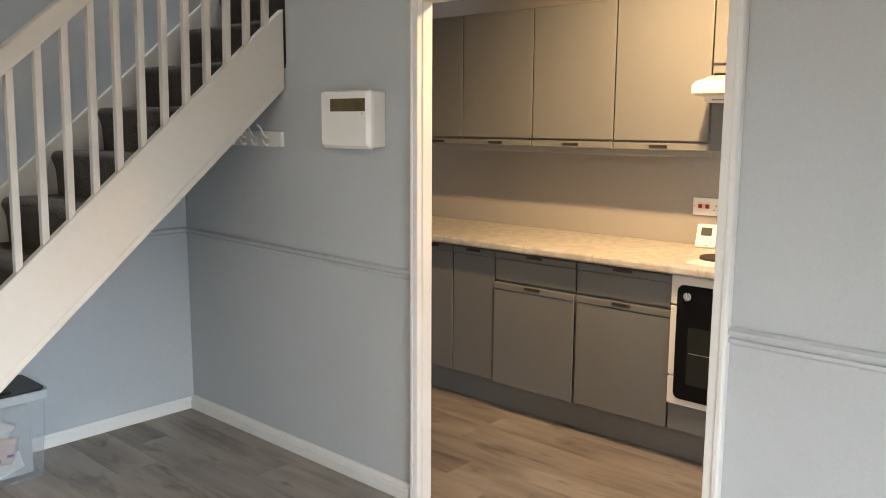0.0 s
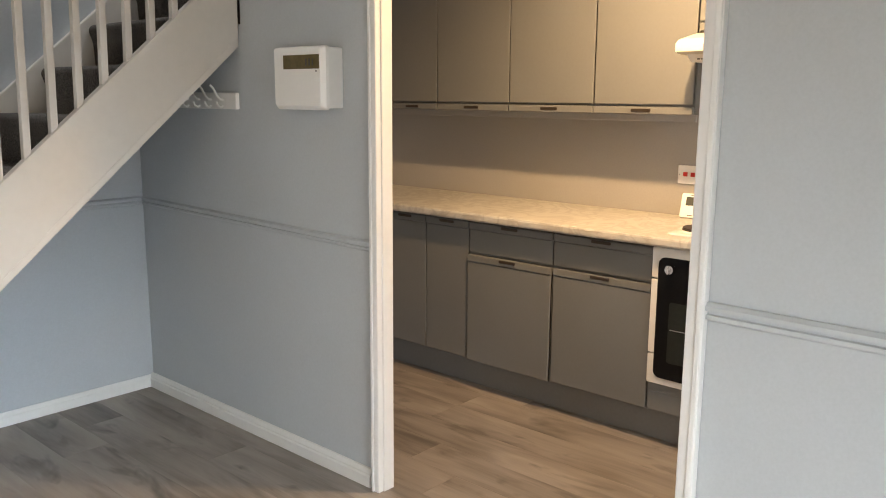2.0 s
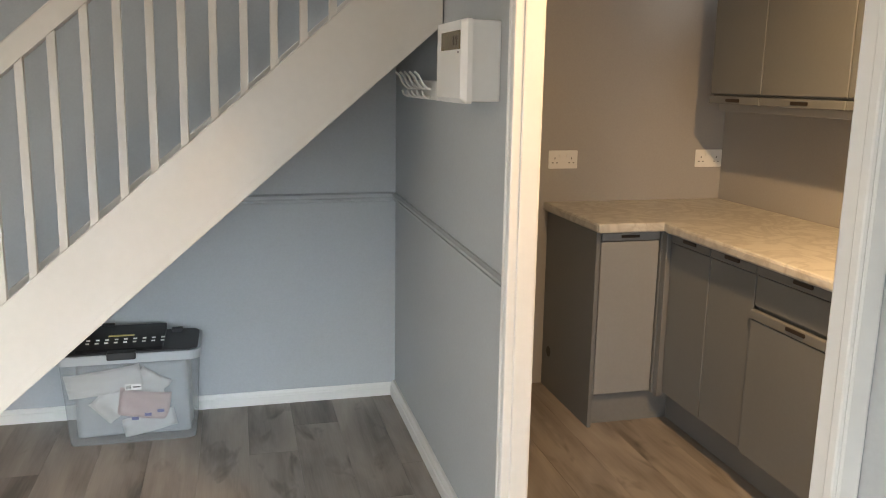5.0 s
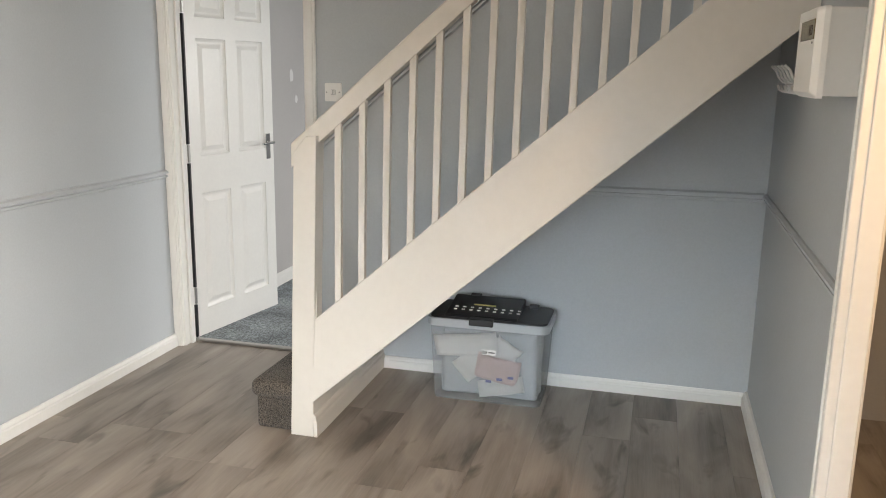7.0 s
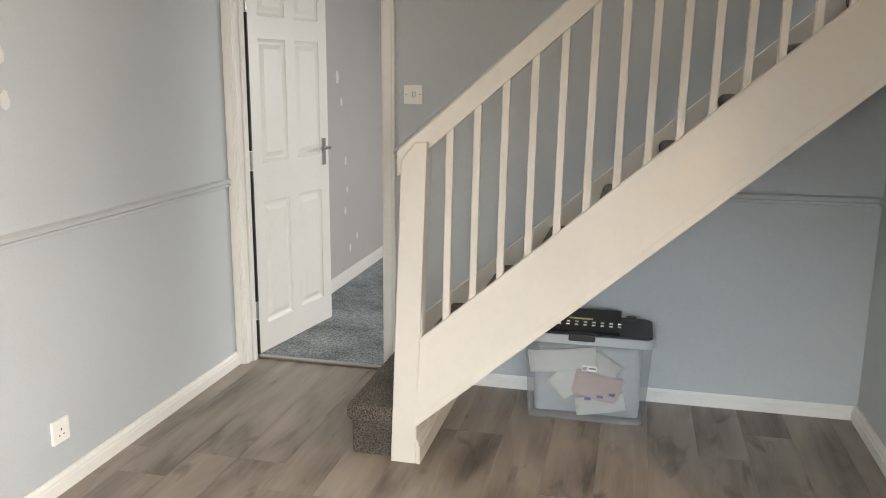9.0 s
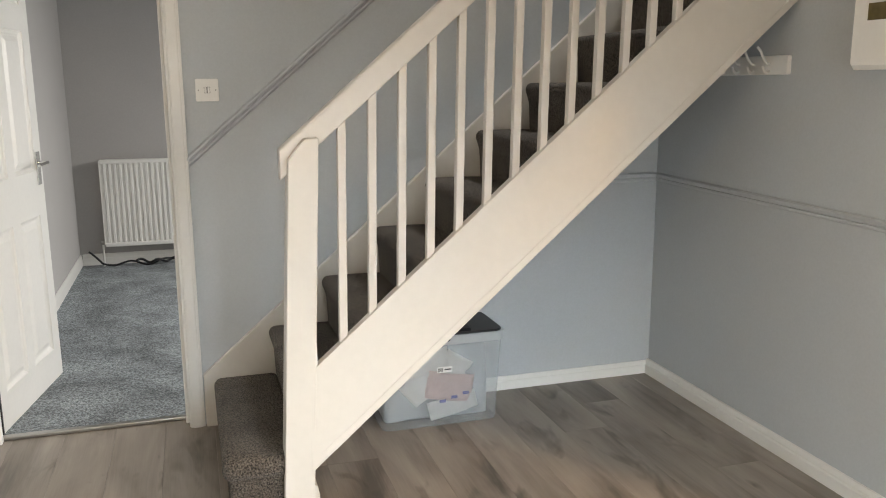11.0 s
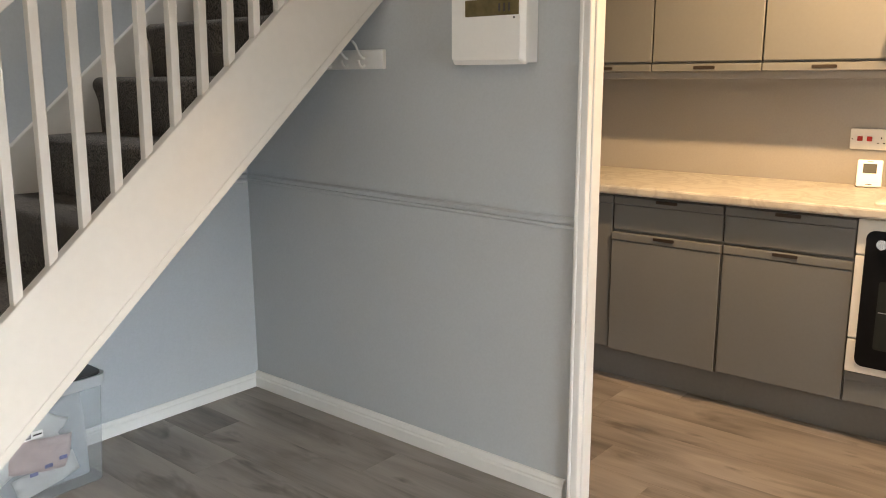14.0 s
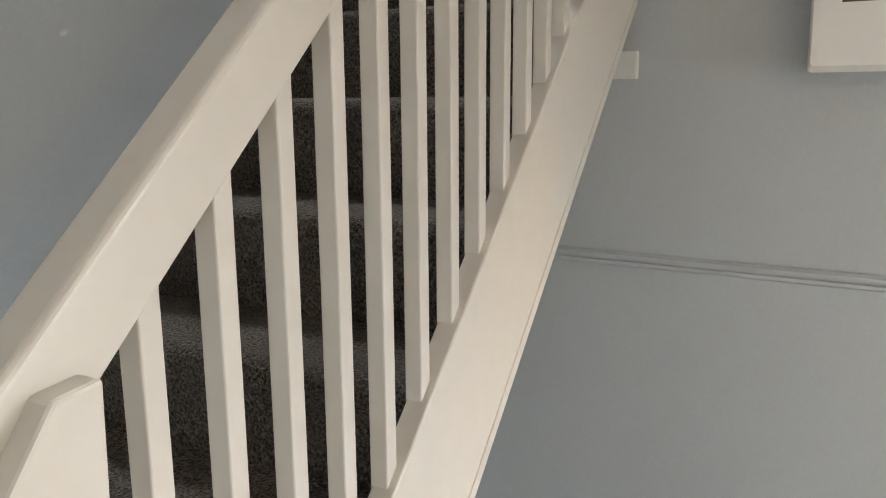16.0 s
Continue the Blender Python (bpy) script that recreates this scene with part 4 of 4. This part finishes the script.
def kitchen_upper():
    for y0, y1 in ((-0.720, -0.355), (-1.206, -0.720), (-1.697, -1.206), (-2.187, -1.697)):
        wall_unit(y0, y1)
    wall_unit(-2.76, -2.190, 1.735, 2.10)
    wall_unit(-3.26, -2.77)
    structure("trim_batten", box(1.392, 1.408, -2.18, -0.36, 1.358, 1.389, 0.002), KWALL, "pale batten below the wall cabinets", "batten")
    # hood
    h = thing("cooker_hood", "cream plastic cooker hood below a short cabinet", "cooker hood", (1.4, -2.5, 1.62))
    y0, y1 = -2.80, -2.203
    under("canopy", prism([(1.290, 1.722), (1.140, 1.690), (1.112, 1.672), (1.112, 1.640), (1.150, 1.632), (1.640, 1.632), (1.640, 1.722)], "y", y0, y1, 0.004), CREAMP, h)
    under("filter_tray", prism([(1.170, 1.634), (1.600, 1.634), (1.560, 1.604), (1.215, 1.604)], "y", y0 + 0.03, y1 - 0.02, 0.003), PLASTIC, h)
    for i in range(30):
        y = y1 - 0.065 - i * 0.0165
        under("vent_slot", box(1.189, 1.1945, y - 0.005, y + 0.005, 1.612, 1.6165), IRON, h)
    under("slider", box(1.118, 1.124, -2.62, -2.53, 1.676, 1.684), BLACKP, h)
    # splashback
    e = thing("splashback", "pale marbled wall tiles behind the hob", "tiles", (WX, -2.5, 0.911), kind="structure")
    under("grout", box(1.657, 1.664, -2.81, -2.186, 0.912, 1.500), GROUT, e)
    for i in range(2):
        for j in range(4):
            ya = -2.187 - 0.302 * i
            za = 0.914 + 0.147 * j
            under("tile", box(1.651, 1.660, ya - 0.299, ya, za, min(za + 0.144, 1.498), 0.002), TILE, e)
    under("edge_trim", box(1.648, 1.664, -2.186, -2.174, 0.912, 1.500, 0.002), PLASTIC, e)
    under("top_board", box(1.648, 1.664, -2.81, -2.19, 1.500, 1.600, 0.003), TRIM, e)


def kitchen_small():
    socket_plate("cooker_switch", "white cooker switch and socket with two red rockers", (WX, -2.060, 1.106), "-x", 0.150, 0.086,
                     [(0.046 + u, v, a, b) for u, v, a, b in pins(0)] + [(-0.066, 0, 0.004, 0.004)],
                     [(-0.036, 0.002, 0.020, 0.020, RED), (0.001, 0.002, 0.020, 0.020, RED)])
    for x in (0.817, 1.590):
        socket_plate("wall_socket", "white double wall socket above the worktop", (x, 0.012, 1.112), "-y", 0.146, 0.086,
                     pins(-0.042) + pins(0.042), [(-0.018, 0.018, 0.010, 0.018, PLASTIC), (0.018, 0.018, 0.010, 0.018, PLASTIC)])
    # programmer leaning on the wall
    e = thing("heating_timer", "white handheld heating controller leaning against the wall", "thermostat", (1.590, -2.088, 0.9112))
    m = Matrix.Translation((1.590, -2.088, 0.9112)) @ pose(0, 0, 0, 0, 0, -78) @ pose(0, 0, 0, -24, 0, 0)

    def leaning(bm):
        bmesh.ops.transform(bm, matrix=m, verts=bm.verts[:])
        return bm

    under("case", leaning(prism(rounded(-0.048, 0.048, 0.0, 0.118, 0.007), "y", -0.012, 0.012, 0.003)), PLASTIC, e)
    under("screen", leaning(box(-0.026, 0.026, -0.0135, -0.0115, 0.058, 0.100, 0.0004)), LCD, e, "dark grey display")
    under("flap", leaning(box(-0.036, 0.036, -0.0132, -0.0118, 0.018, 0.048, 0.0004)), PLASTIC, e)
    under("slot", leaning(box(-0.012, 0.012, -0.0130, -0.0118, 0.008, 0.011)), BLACKP, e)
    under("slot", leaning(box(-0.010, 0.010, -0.0130, -0.0118, 0.107, 0.110)), BLACKP, e)


# ---- floors: boards and carpet ----


def floors():
    fl = structure("floor", join(box(-3.02, 0.055, -5.3, 0.10, -0.08, -0.009), box(0.055, 1.80, -3.8, 0.10, -0.08, -0.009)), WOODRAW, "grey-brown oak laminate floor of wide boards", "floor")
    rnd = random.Random(11)
    w, length = 0.192, 1.285
    meshes = {}

    def board(x0, x1, y0, y1):
        if x0 > -0.1:
            y0 = max(y0, -3.74)
        if y1 - y0 < 0.02:
            return
        key = (round(x1 - x0, 3), round(y1 - y0, 3))
        if key not in meshes:
            bm = box(0, x1 - x0 - 0.0006, 0, y1 - y0 - 0.0006, -0.008, 0.0, 0.0007, 1)
            me = bpy.data.meshes.new("plank")
            bm.to_mesh(me)
            bm.free()
            me.materials.append(OAK)
            meshes[key] = me
        ob = new("plank", meshes[key])
        ob.location = (x0, y0, 0)
        ob.parent = fl

    x = -2.98
    while x < 1.70:
        y = -5.3 - rnd.choice((0.1, 0.35, 0.55, 0.8, 1.0, 1.15))
        while y < 0.10:
            a, b = max(y, -5.3), min(y + length, 0.10)
            if b - a > 0.05:
                board(x, min(x + w, 1.78), a, b)
            y += length
        x += w
    structure("floor_carpet", box(-2.905, 0.6, 0.10, 3.42, -0.02, 0.012), HALLC, "mid-grey twist-pile carpet of the back room", "floor")


walls()
window("window_1", "x", 0.04, -5.05, -3.55, 0.3, 2.1, "white framed living-room window")
window("window_4", "y", -5.24, -2.2, -0.4, 0.1, 2.1, "white framed end window")
window("window_3", "y", -3.75, 0.25, 1.45, 0.92, 2.08, "white framed kitchen window")
window("window_2", "x", 0.64, 1.1, 2.7, 0.85, 2.05, "white framed back-room window")
trims()
staircase()
meter_box()
coat_rack()
storage_box()
box_contents()
socket_plate("light_switch", "white two-gang light switch beside the stairs", (-1.970, 0.012, 1.357), "-y", 0.086, 0.086, [(-0.032, 0, 0.004, 0.004), (0.032, 0, 0.004, 0.004), (0, 0, 0.0228, 0.0236)],
             [(-0.006, 0, 0.009, 0.022, PLASTIC), (0.006, 0, 0.009, 0.022, PLASTIC)], "light switch")
socket_plate("wall_socket", "white single wall socket above the skirting", (-2.893, -1.325, 0.22), "+x", 0.086, 0.086, pins(0), [(0.02, 0.022, 0.008, 0.014, PLASTIC)])
panel_door()
radiator()
cable()
filler_and_light_spots()
kitchen_base()
oven()
hob()
kitchen_upper()
kitchen_small()
floors()
ground = structure("ground", box(-60, 60, -60, 60, -0.2, -0.1), mat("dull_green_ground", (0.07, 0.09, 0.05), 0.9, var=0.2, stain=0.5), "dull grass ground outside the windows", "ground")
